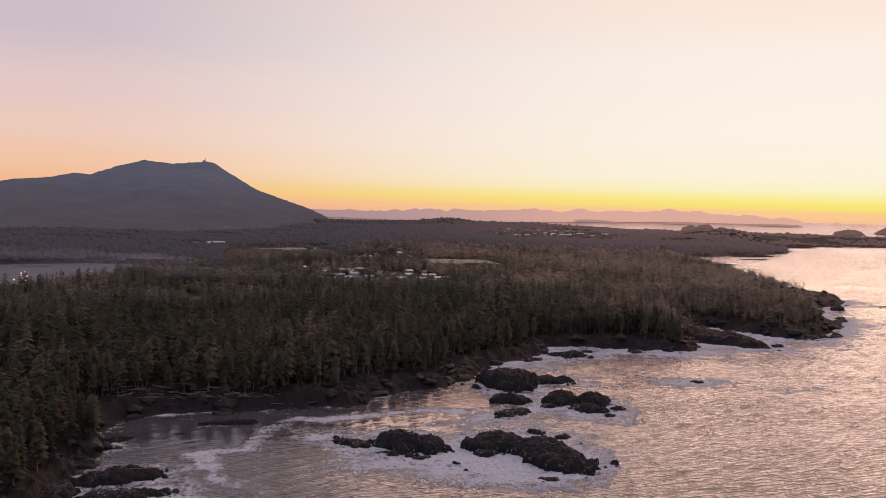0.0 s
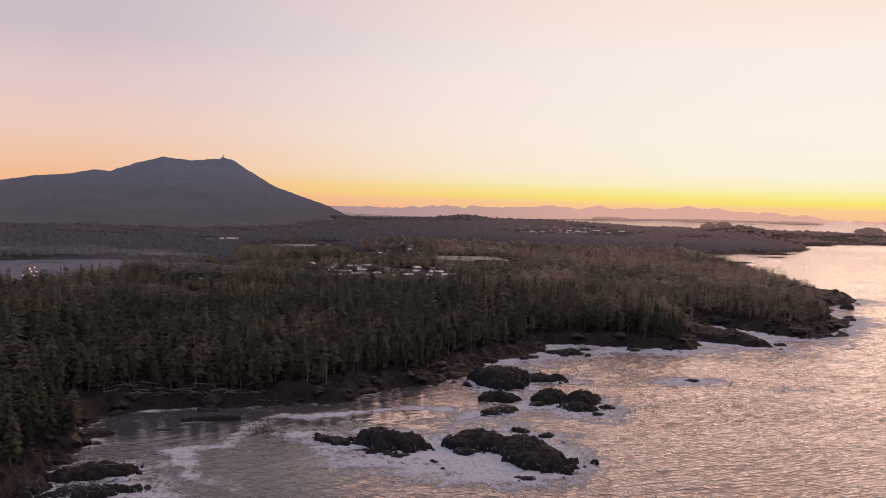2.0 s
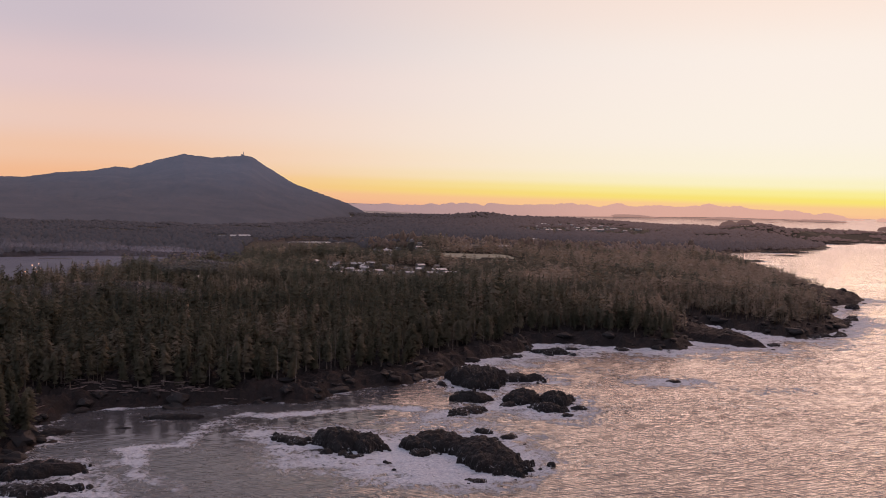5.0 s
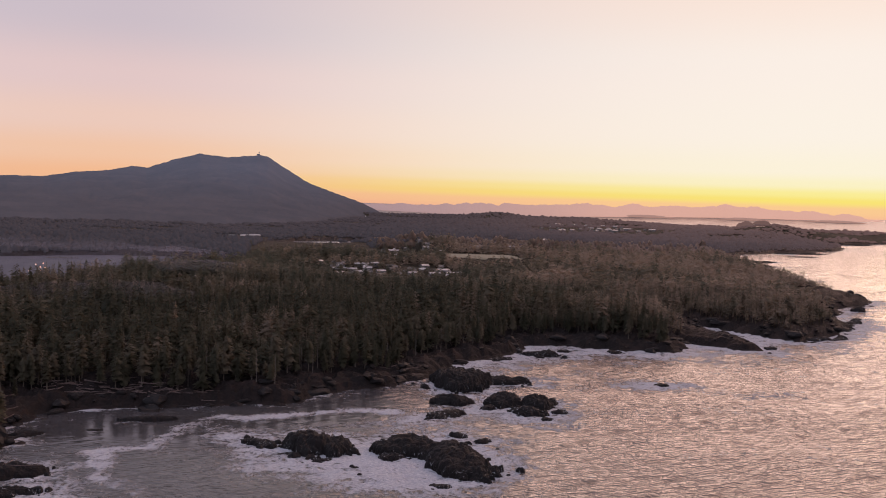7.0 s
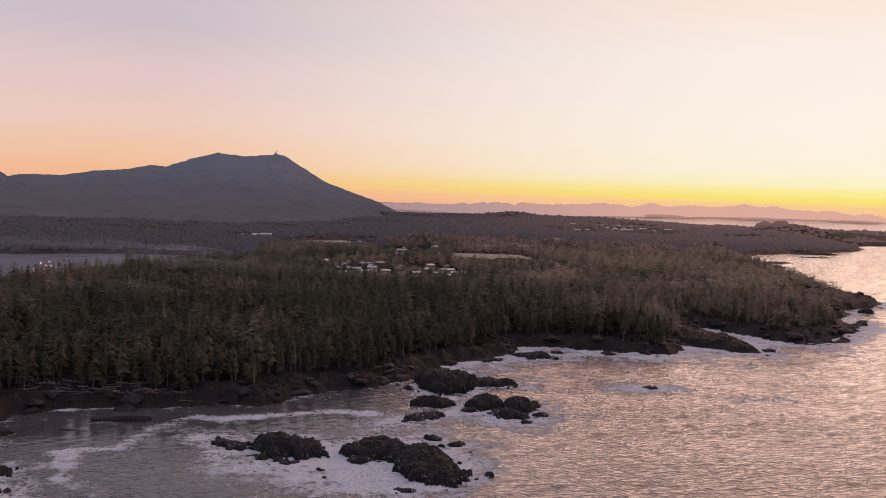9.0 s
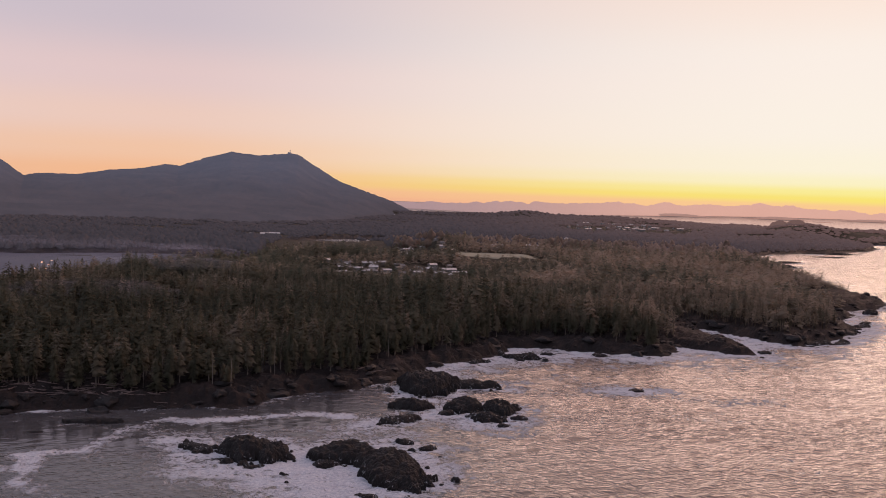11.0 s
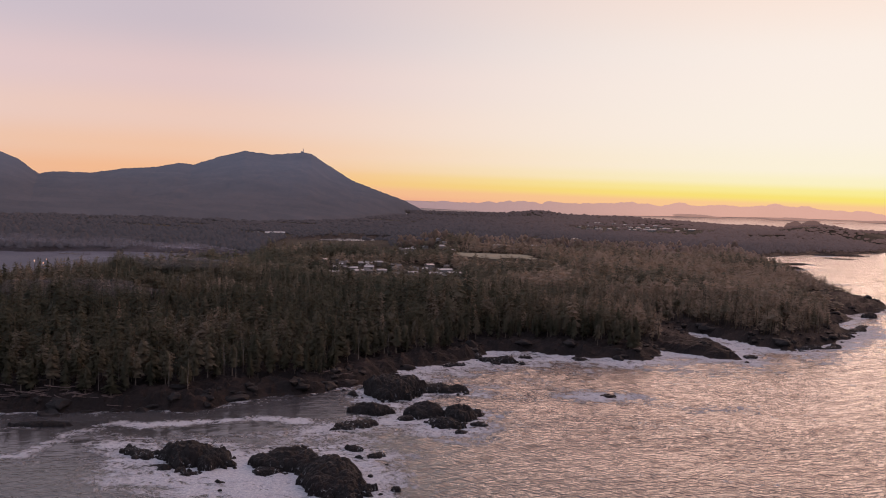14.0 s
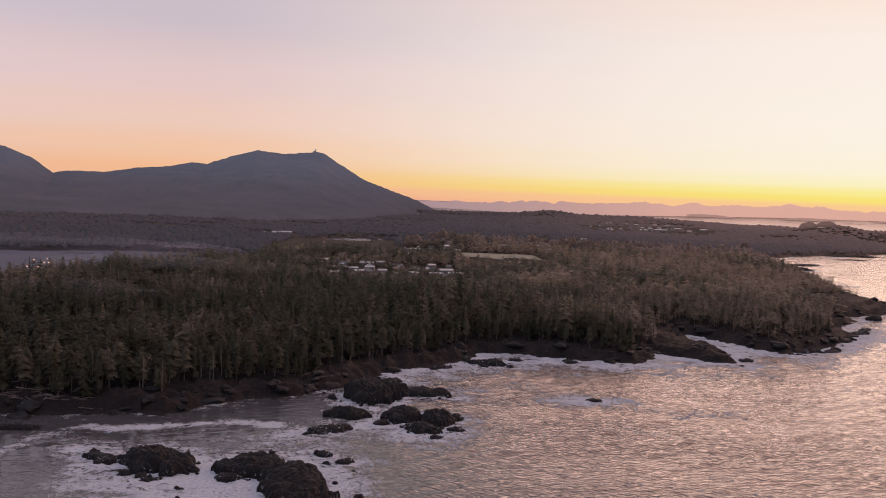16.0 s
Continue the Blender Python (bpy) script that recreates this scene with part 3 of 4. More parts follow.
def build_sea_rocks():
    for i, (x, y, length, width, height, turn, words) in enumerate(SEA_ROCKS):
        thing("sea_rock", rock_mesh(length, width, height, i + 1, None, LOBES if i == 0 else None), DRY_ROCK if i in (4, 17, 18, 21, 22) else ROCK, words, "rock", "rocks in the sea", m=pose(x, y, 0, 0, 0, turn))
    # broken pieces that stand awash round the larger rocks
    rng = np.random.RandomState(77)
    small = [rock_mesh(2.0, 1.6, 1.5, 61 + k, 18) for k in range(6)]
    for me in small:
        me.materials.append(ROCK)
    for i, count in ((0, 16), (1, 13), (2, 9), (3, 10), (6, 8), (7, 8), (8, 10), (9, 9), (10, 14), (15, 6), (18, 8), (19, 10), (25, 7), (26, 6)):
        x, y, length, width, height, turn, words = SEA_ROCKS[i]
        for k in range(count):
            a, q = rng.uniform(0, 6.28), rng.uniform(0.95, 1.45)
            u, v = math.cos(a) * q * length / 2, math.sin(a) * q * width / 2
            c, s = math.cos(radians(turn)), math.sin(radians(turn))
            size = float(np.clip(rng.lognormal(0.0, 0.45), 0.5, 2.4))
            ob = tagged(new("rock_fragment", small[k % 6]), "small broken dark rock awash in surf", "rock", "broken rocks awash in surf")
            ob.matrix_world = pose(x + u * c - v * s, y + u * s + v * c, -0.1, 0, 0, rng.uniform(0, 360)) @ Matrix.Diagonal((size * rng.uniform(0.8, 1.5), size, size * rng.uniform(0.6, 1.1), 1))


build_sea_rocks()


# ---- the sea ----
FOAM_LINE = [(9, 231), (3, 233), (-3, 241), (-11, 266), (3, 272), (11, 296), (20, 309), (31, 306), (43, 312), (64, 318), (80, 316)]


def build_sea():
    az = compass(0.215)
    r = np.concatenate([[0.01, 45, 90], rings((120, 170, 1.2), (170, 600, 0.0037), (600, 1600, 0.009), (1600, 250000, 0.045))])
    rr, aa = np.meshgrid(r, az, indexing="ij")
    x, y = MID[0] + rr * np.sin(aa), MID[1] + rr * np.cos(aa)
    d = shore_distance(x, y)
    off = -d
    # the bay lies in the lee of the rocks
    bay = smooth(104, 84, x + 0.25 * (y - 300)) * smooth(252, 275, y + 0.35 * (x - 20)) * smooth(420, 380, y)
    harbour = inside(x, y, [(-1200, 450), (200, 640), (200, 1700), (-1200, 1700)])
    chop = np.where(harbour, np.where(y > 1300, 0.7, 0.2), 1 - 0.84 * bay) * (0.5 + 0.5 * smooth(5000, 700, np.hypot(x - MID[0], y - MID[1])))
    chop = chop * (1 - 0.5 * smooth(70, 20, x) * (y < 330))
    open_shore = smooth(85, 125, x)
    foam = np.exp(-np.maximum(off, 0) / 13.0) * (0.34 + 0.76 * open_shore) * smooth(900, 500, y) + np.exp(-np.maximum(off, 0) / 28.0) * 0.5 * open_shore
    foam = foam + 0.42 * np.exp(-(((off - 3.0) / 2.0) ** 2)) * smooth(0.3, 0.7, vnoise(x / 9, y / 9, 57)) * (y < 420) * (x < 110)
    for i, (cx, cy, length, width, height, turn, words) in enumerate(SEA_ROCKS):
        c, s = math.cos(radians(turn)), math.sin(radians(turn))
        u, v = (x - cx) * c + (y - cy) * s, (y - cy) * c - (x - cx) * s
        q = (np.hypot(u / (length / 2), v / (width / 2)) - 1) * min(length, width) / 2
        power, reach = (0.2, 2.5) if i in (4, 17, 22) else (0.95, 6.0) if i in (18, 19, 20) else (0.4, 4.0) if i == 21 else (1.3, 9.0) if i == 0 else (1.25, 7.0) if i in (1, 2, 3) else (0.85, 7.0)
        foam = np.maximum(foam, power * np.exp(-np.maximum(q, 0) / reach))
    wash = np.exp(-(((x - 66) / 32) ** 2 + ((y - 251) / 24) ** 2))
    foam = foam + 0.32 * np.exp(-(((x - 76) / 26) ** 2 + ((y - 300) / 13) ** 2))
    foam = foam + 0.62 * wash + 0.3 * np.exp(-(((x + 12) / 16) ** 2 + ((y - 226) / 12) ** 2)) + 0.34 * np.exp(-(((x - 125) / 26) ** 2 + ((y - 310) / 22) ** 2))
    foam = foam + 0.75 * np.exp(-(((x - 194) / 13) ** 2 + ((y - 365) / 10) ** 2))
    line = polyline_distance(x + fbm(x, y, 16, 3, 51) * 3.5, y + fbm(x, y, 16, 3, 52) * 3.5, FOAM_LINE)
    foam = np.maximum(foam, 1.0 * np.exp(-((line / 3.4) ** 2)) + 0.14 * np.exp(-((line / 12.0) ** 2)))
    foam = foam + 0.26 * smooth(0.52, 0.8, fbm(x + 0.5 * y, y * 2.2, 70, 4, 55) * 0.5 + 0.5) * (1 - bay)
    # the wash drags out in bands off the open shore
    foam = foam + 0.42 * open_shore * np.exp(-np.maximum(off, 0) / 60.0) * smooth(0.35, 0.7, fbm(x - 0.4 * y, y * 1.5, 30, 4, 56) * 0.5 + 0.5) * (y < 620)
    foam = foam * (1 - 0.3 * smooth(36, 10, x) * smooth(-14, 0, x) * smooth(330, 290, y))
    foam = 1.0 * (1 - np.exp(-foam / 0.7))
    milk = np.clip(np.exp(-(((x - 75) / 90) ** 2 + ((y - 265) / 60) ** 2)) * 0.6 * (1 - 0.7 * bay) + 0.4 * np.exp(-np.maximum(off, 0) / 20) * open_shore, 0, 0.8)
    # swell and chop
    wav = np.zeros_like(x)
    rng = np.random.RandomState(4)
    for k in range(9):
        length = 6.8 * 0.87 ** k
        turn = radians(-68 + rng.uniform(-15, 15))
        kx, ky = math.cos(turn) * 2 * math.pi / length, math.sin(turn) * 2 * math.pi / length
        gate = 0.25 + 1.5 * vnoise((x + 0.35 * y) / (length * 3.6) + 7 * k, (y - 0.35 * x) / (length * 1.4), 60 + k)
        phase = np.sin(kx * x + ky * y + rng.uniform(0, 6.28) + 1.7 * fbm(x, y * 1.4, length * 3.0, 2, 70 + k))
        wav = wav + gate * 0.011 * length * (np.exp(1.1 * phase) - 1.33)
    calm = np.clip(1.4 - np.hypot(x - MID[0], y - MID[1]) / 1600, 0.0, 1)
    surf = 0.5 * np.clip(foam, 0, 1) * fbm(x, y, 4.0, 3, 58) * calm
    z = wav * chop * calm + surf
    fx, fy, fz = drawn_in(x, y, z)
    me = mesh_from("sea", np.stack([fx, fy, fz], -1).reshape(-1, 3), grid_faces(len(r), len(az)))
    attribute(me, "foam", foam)
    attribute(me, "chop", chop)
    attribute(me, "milk", milk)
    attribute(me, "far", smooth(1500, 3600, np.hypot(x - MID[0], y - MID[1])))
    return thing("sea", me, SEA, "choppy grey sea with white surf under a sunset sky", "sea", kind="structure")


build_sea()


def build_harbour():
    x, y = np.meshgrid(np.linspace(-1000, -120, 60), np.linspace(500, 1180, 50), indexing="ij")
    # separate sheet over the sea, coloured for the mist on it
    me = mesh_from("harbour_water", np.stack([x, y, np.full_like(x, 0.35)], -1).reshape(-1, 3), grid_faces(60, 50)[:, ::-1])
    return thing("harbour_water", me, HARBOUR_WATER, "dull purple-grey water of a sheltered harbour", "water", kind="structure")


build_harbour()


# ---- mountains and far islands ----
# blue haze before the mountain, put into its emission
WOODED = hazed_material("far_hazed_slope", (0.034, 0.033, 0.038), (0.058, 0.053, 0.058), (0.04, 0.036, 0.045), 0.92, 160.0, (0.06, 0.065, 0.095))
# pink haze painted as the range's own glow
HAZY = hazed_material("far_hazy_range", (0.05, 0.05, 0.06), (0.09, 0.08, 0.09), (0.4, 0.26, 0.26), 0.9, 400.0, (0.74, 0.4, 0.3))
# dark woods with evening haze laid over them as emission
HORIZON = hazed_material("far_hazed_hills", (0.032, 0.03, 0.033), (0.046, 0.042, 0.044), (0.03, 0.026, 0.032), 0.8, 60.0, (0.14, 0.08, 0.073))
# both island materials glow faintly to imitate haze
FAINT = hazed_material("far_faint_island", (0.05, 0.045, 0.045), (0.08, 0.07, 0.065), (0.5, 0.28, 0.23), 0.75, 40.0)
ISLE = hazed_material("far_hazed_island", (0.04, 0.035, 0.035), (0.07, 0.06, 0.055), (0.2, 0.11, 0.095), 0.7, 20.0)

RIDGE = [(-34, 1.2), (-30, 2.0), (-26, 2.75), (-23.3, 2.45), (-21.4, 2.06), (-20.0, 1.5), (-18.95, 0.72), (-17.95, 0.88), (-16, 0.9), (-14.3, 1.23), (-12.5, 1.38), (-11.2, 1.7), (-10.4, 1.63),
         (-9, 2.14), (-7.3, 2.62), (-5.7, 2.45), (-3.85, 2.7), (-3.3, 2.62), (-2.1, 1.88), (-0.7, 1.06), (1.2, 0.42), (2.65, -0.06), (3.75, -0.58), (6.2, -0.73), (9, -0.95)]


def mountain_height(x, y):
    """The mountain's surface at a place, its foot faded out below the ground."""
    aa, r = np.arctan2(x - MID[0], y - MID[1]), np.hypot(x - MID[0], y - MID[1])
    deg = np.degrees(aa)
    el = np.interp(deg, [a for a, _ in RIDGE], [e for _, e in RIDGE])
    crest = 4600 - 300 * smooth(-2, 2.5, deg)
    foot = foot_radius(deg)
    ss = (r - foot) / (crest - foot)
    top = MID[2] + np.tan(np.radians(el)) * crest
    rise = np.where(ss <= 1, 0.25 * ss + 0.75 * np.clip((ss - 0.1) / 0.9, 0, 1) ** 1.6, 1 - (ss - 1) * 1.5)
    spur = fbm(x, y, 620, 5, 81, True) - 0.6
    trees = fbm(x, y, 34, 3, 83, True) * 7.0 - 3.5
    z = -2 + 22 * smooth(0, 0.05, ss) + (np.maximum(top, 24) - 20) * rise
    z = z + spur * np.minimum(top, 160) * 2.2 * np.clip(ss, 0, 1) * np.clip(1 - ss, 0, 1) ** 0.8 + trees
    gone = smooth(2.2, 4.2, deg) * smooth(0.9, 0.5, ss)
    return np.where(ss < 0, -25, z * (1 - gone) - 25 * gone)


def build_mountain():
    az = np.radians(np.arange(-34, 9, 0.07))
    s = np.concatenate([np.linspace(0.001, 1, 90), np.linspace(1.03, 1.3, 6)])
    ss, aa = np.meshgrid(s, az, indexing="ij")
    crest = 4600 - 300 * smooth(-2, 2.5, np.degrees(az))
    foot = foot_radius(np.degrees(az))
    r = foot[None] + (crest - foot)[None] * ss
    x, y = MID[0] + r * np.sin(aa), MID[1] + r * np.cos(aa)
    z = mountain_height(x, y)
    me = mesh_from("mountain", np.stack([x, y, z], -1).reshape(-1, 3), grid_faces(len(s), len(az)))
    # the haze emission strengthens up the slope
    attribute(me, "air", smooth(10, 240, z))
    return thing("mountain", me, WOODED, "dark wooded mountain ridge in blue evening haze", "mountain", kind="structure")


build_mountain()

SKYLINE = [(1, 0.0), (2.6, 0.05), (4.4, -0.06), (6.9, 0.02), (9.4, 0.2), (10.4, 0.1), (12.6, 0.2), (16.6, 0.43), (17.5, 0.33), (19.9, 0.33), (21.9, 0.53), (23.4, 0.42),
           (24.5, 0.52), (27.1, 0.44), (29.3, 0.34), (31, 0.2), (33, 0.02), (35, -0.08), (50, -0.1)]


FEET = [(1, -0.42), (6, -0.5), (8, -0.56), (13, -0.52), (17, -0.42), (20, -0.33), (25, -0.2), (35, -0.16), (50, -0.16)]


def build_range(name, skyline, feet, rough, mat, label, lo, hi):
    """A far range between its waterline and its skyline, both given as degrees over the horizon by bearing."""
    deg = np.arange(lo, hi, 0.04)
    el = np.interp(deg, [a for a, _ in skyline], [e for _, e in skyline])
    low = np.interp(deg, [a for a, _ in feet], [e for _, e in feet])
    el = el + rough * (np.abs(fbm(deg, deg * 0, 1.5, 4, 91)) * 1.6 - 0.35 + 0.5 * fbm(deg, deg * 0, 0.5, 3, 92))
    az = np.radians(deg)
    out = MID[2] / np.tan(np.radians(-low))
    over = out - NEAR_R
    r0 = NEAR_R + (FAR_R - NEAR_R) * over / (over + FAR_R - NEAR_R)
    s = np.linspace(0, 1, 12)
    ss, aa = np.meshgrid(s, az, indexing="ij")
    r = r0[None] + 90 * ss
    angle = low[None] - 0.05 + (el - low + 0.05)[None] * ss ** 0.8
    z = MID[2] + np.tan(np.radians(angle)) * r
    me = mesh_from(name, np.stack([MID[0] + r * np.sin(aa), MID[1] + r * np.cos(aa), z], -1).reshape(-1, 3), grid_faces(len(s), len(deg)))
    # painted haze turns from mauve to pink by bearing
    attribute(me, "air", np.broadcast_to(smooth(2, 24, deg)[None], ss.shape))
    return thing(name, me, mat, label, "mountain range", kind="structure")


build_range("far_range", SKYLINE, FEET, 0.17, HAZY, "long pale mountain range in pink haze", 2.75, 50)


def build_isles():
    """Far low islands: centre, length, width, height of the trees' tops."""
    for x, y, length, width, height in [(2480, 4950, 110, 80, 44), (3700, 7150, 150, 110, 40), (3800, 5330, 200, 110, 42), (4800, 6200, 280, 180, 62), (4300, 11500, 700, 300, 40),
                                        (5900, 12000, 700, 300, 42), (8200, 13500, 900, 300, 40), (2500, 10800, 450, 200, 32), (5200, 9500, 200, 60, 8)]:
        n = 40
        u, v = np.meshgrid(np.linspace(-1.1, 1.1, n * 2), np.linspace(-1.1, 1.1, n), indexing="ij")
        q = np.hypot(u + fbm(u * 3 + x, v * 3 + y, 1.0, 3, 95) * 0.15, v)
        hump = np.clip(1 - q ** 2.5, -1, 1)
        z = height * np.sign(hump) * np.abs(hump) ** 0.8 * (0.85 + 0.25 * fbm(u * length + x, v * width + y, 30, 3, 96)) - 2
        bearing = math.atan2(x - MID[0], y - MID[1])
        wx, wy = u * length / 2, v * width / 2
        px, py = x + wx * math.cos(bearing) + wy * math.sin(bearing), y - wx * math.sin(bearing) + wy * math.cos(bearing)
        fx, fy, fz = drawn_in(px, py, np.maximum(z, -3))
        me = mesh_from("island", np.stack([fx, fy, fz], -1).reshape(-1, 3), grid_faces(n * 2, n))
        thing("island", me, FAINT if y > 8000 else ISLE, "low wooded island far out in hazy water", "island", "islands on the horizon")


build_isles()


# ---- the forest ----
def conifer(rng, boughs, width, start=0.2, folded=False, slim=1.0, blunt=0.6, stem=False):
    """A ragged conifer one metre high: points and triangles of the crown, bough by bough up the stem."""
    pts, tris = [], []
    lop = rng.uniform(0, 6.28)
    for k in range(boughs):
        t = start + (0.97 - start) * ((k + rng.uniform(0, 1)) / boughs) ** 0.9
        a = k * 2.399 + rng.uniform(-0.5, 0.5)
        full = min(1.0, ((1 - t) / (1 - start)) ** blunt + 0.08) * (0.72 if t < start + 0.1 else 1)
        ln = width * full * rng.uniform(0.35, 1.2) * (1 + 0.3 * math.cos(a - lop))
        ca, sa = math.cos(a), math.sin(a)
        droop, wide = rng.uniform(0.0, 0.65), ln * rng.uniform(0.38, 0.6) * slim
        b = len(pts)
        top = t + 0.12 * ln
        pts += [(0, 0, top), (ca * ln * 0.6 - sa * wide, sa * ln * 0.6 + ca * wide, t - droop * ln * 0.75), (ca * ln, sa * ln, t - droop * ln),
                (ca * ln * 0.6 + sa * wide, sa * ln * 0.6 - ca * wide, t - droop * ln * 0.75)]
        if folded:
            pts.append((ca * ln * 0.55, sa * ln * 0.55, t - droop * ln * 0.25))
            tris += [(b, b + 1, b + 4), (b + 4, b + 1, b + 2), (b + 4, b + 2, b + 3), (b, b + 4, b + 3)]
        else:
            tris += [(b, b + 1, b + 2), (b, b + 2, b + 3)]
    b = len(pts)
    pts += [(0.014, 0, 0.92), (-0.007, 0.012, 0.92), (-0.007, -0.012, 0.92), (0, 0, 1.0)]
    tris += [(b, b + 1, b + 3), (b + 1, b + 2, b + 3), (b + 2, b, b + 3)]
    if stem:
        b = len(pts)
        pts += [(0.017, 0, 0), (-0.009, 0.015, 0), (-0.009, -0.015, 0), (0.007, 0, stem), (-0.004, 0.006, stem), (-0.004, -0.006, stem)]
        tris += [(b, b + 1, b + 4), (b, b + 4, b + 3), (b + 1, b + 2, b + 5), (b + 1, b + 5, b + 4), (b + 2, b, b + 3), (b + 2, b + 3, b + 5)]
    return np.array(pts), np.array(tris)


def tuft(rng):
    """A far tree, one metre high: a ragged rounded crown."""
    pts, tris = [], []
    for r, z in ((0.22, 0.0), (0.3, 0.36), (0.19, 0.74)):
        for j in range(4):
            a = 1.571 * j + rng.uniform(-0.4, 0.4)
            q = r * rng.uniform(0.75, 1.25)
            pts.append((q * math.cos(a), q * math.sin(a), z + rng.uniform(-0.1, 0.1)))
    pts.append((rng.uniform(-0.05, 0.05), 0, 1.0))
    for j in range(4):
        n = (j + 1) % 4
        for k in (0, 4):
            tris += [(k + j, k + n, k + 4 + n), (k + j, k + 4 + n, k + 4 + j)]
        tris.append((8 + j, 8 + n, 12))
    return np.array(pts), np.array(tris)


def trunk_arrays(r0, r1, h, sides=6, lean=0.0):
    pts, quads = [], []
    for k, (r, z) in enumerate(((r0 * 1.35, -0.8), (r0, 0.8), ((r0 + r1) / 2, h * 0.5), (r1, h))):
        for j in range(sides):
            a = 6.283 * j / sides
            pts.append((r * math.cos(a) + lean * z, r * math.sin(a), z))
    for k in range(3):
        for j in range(sides):
            quads.append((k * sides + j, k * sides + (j + 1) % sides, (k + 1) * sides + (j + 1) % sides, (k + 1) * sides + j))
    return np.array(pts), np.array(quads)


def wanted(x, y, d):
    """Where trees stand."""
    ok = d > np.where((y < 285) & (x < -36), 2.5, 9.5) + 6 * fbm(x, y, 25, 2, 101)
    for i, box in enumerate(TOWNS):
        grow = 8 if i < 2 else 20
        ok &= ~(in_box(x, y, box, grow) & (vnoise(x / 25, y / 25, 111) < (0.72 if i == 0 else 0.8)))
    ok &= ~in_box(x, y, FLATS) & ~in_box(x, y, (-44, 672, 11, 30)) & ~in_box(x, y, (-27, 562, 9, 26))
    ok &= ~in_box(x, y, (FIELD[0], FIELD[1] - 60, FIELD[2] + 6, FIELD[3] + 66))
    open_ground = vnoise(x / 170 + 3.7, y / 75, 171) * 0.7 + vnoise(x / 60, y / 30, 172) * 0.3
    ok &= ~((y > 1150) & (y < 3000) & (open_ground > 0.66))
    ok &= np.hypot((x - 520) / 70, (y - 752) / 58) > 1
    ok &= np.hypot((x - 288) / 26, (y - 500) / 60) > 1
    return ok


def scatter(lo, hi, spacing, seed, az0=-38.0, az1=53.0):
    """Jittered places on the land between two distances from the middle of the view."""
    rng = np.random.RandomState(seed)
    xs, ys = [], []
    r = lo
    while r < hi:
        step = spacing(r)
        n = int(r * radians(az1 - az0) / step)
        a = np.radians(az0) + (np.arange(n) + rng.uniform(-0.45, 0.45, n) + 0.5 * (len(xs) % 2)) * step / r
        q = r + rng.uniform(-0.45, 0.45, n) * step
        xs.append(MID[0] + q * np.sin(a))
        ys.append(MID[1] + q * np.cos(a))
        r += step
    x, y = np.concatenate(xs), np.concatenate(ys)
    d = shore_distance(x, y)
    ok = wanted(x, y, d)
    return x[ok], y[ok], d[ok]


def joined_forest(name, x, y, d, kinds, high, seed, mat, label, fat=(1.0, 1.45), stems=False):
    rng = np.random.RandomState(seed)
    z = np.maximum(land_height(x, y, d), np.where(np.hypot(x - MID[0], y - MID[1]) < 2990, mountain_height(x, y), -30))
    h = high * np.clip(rng.normal(0.9, 0.24, len(x)), 0.4, 1.6) * (0.68 + 0.32 * smooth(12, 45, d)) * (0.95 + 0.34 * fbm(x, y, 75, 2, 121) + 0.22 * fbm(x, y, 24, 2, 122))
    h = h * (1 - 0.42 * smooth(560, 740, y) * np.exp(-(((x - 115) / 105) ** 2)) * (y < 1000))
    h = h * (1 - 0.4 * np.exp(-(((x - 500) / 75) ** 2 + ((y - 800) / 120) ** 2)) * smooth(110, 50, d))
    w = (0.55 * h + 0.45 * high) * rng.uniform(*fat, len(x))
    # low scrub where the woods thin out towards the mountain's foot
    h = h * np.where(np.hypot(x - MID[0], y - MID[1]) > 1560, 0.6 + 0.4 * smooth(1.5, 9, np.degrees(np.arctan2(x - MID[0], y - MID[1]))), 1)
    turn = rng.uniform(0, 6.28, len(x))
    # crown colour lightens and warms eastwards to imitate sunlit haze; the rest varies naturally
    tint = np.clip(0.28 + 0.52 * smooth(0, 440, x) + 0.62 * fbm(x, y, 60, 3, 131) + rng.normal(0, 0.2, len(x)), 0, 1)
    pick = rng.randint(0, len(kinds), len(x))
    all_v, all_f, all_t, base = [], [], [], 0
    for k, (pts, tris) in enumerate(kinds):
        m = np.nonzero(pick == k)[0]
        c, s = np.cos(turn[m])[:, None], np.sin(turn[m])[:, None]
        px, py, pz = pts[:, 0][None], pts[:, 1][None], pts[:, 2][None]
        vx = x[m][:, None] + (px * c - py * s) * w[m][:, None]
        vy = y[m][:, None] + (px * s + py * c) * w[m][:, None]
        vz = z[m][:, None] + pz * h[m][:, None]
        vx, vy, vz = drawn_in(vx, vy, vz)
        all_v.append(np.stack([vx, vy, vz], -1).reshape(-1, 3))
        all_f.append((tris[None] + (np.arange(len(m)) * len(pts))[:, None, None]).reshape(-1, 3) + base)
        shade = np.repeat(tint[m][:, None], len(pts), 1)
        if stems:
            shade[:, -6:] = 0.6
        all_t.append(shade.ravel())
        base += len(m) * len(pts)
    me = mesh_from(name, np.concatenate(all_v), np.concatenate(all_f))
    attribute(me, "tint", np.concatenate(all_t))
    return thing(name, me, mat, label, "forest", kind="stuff")


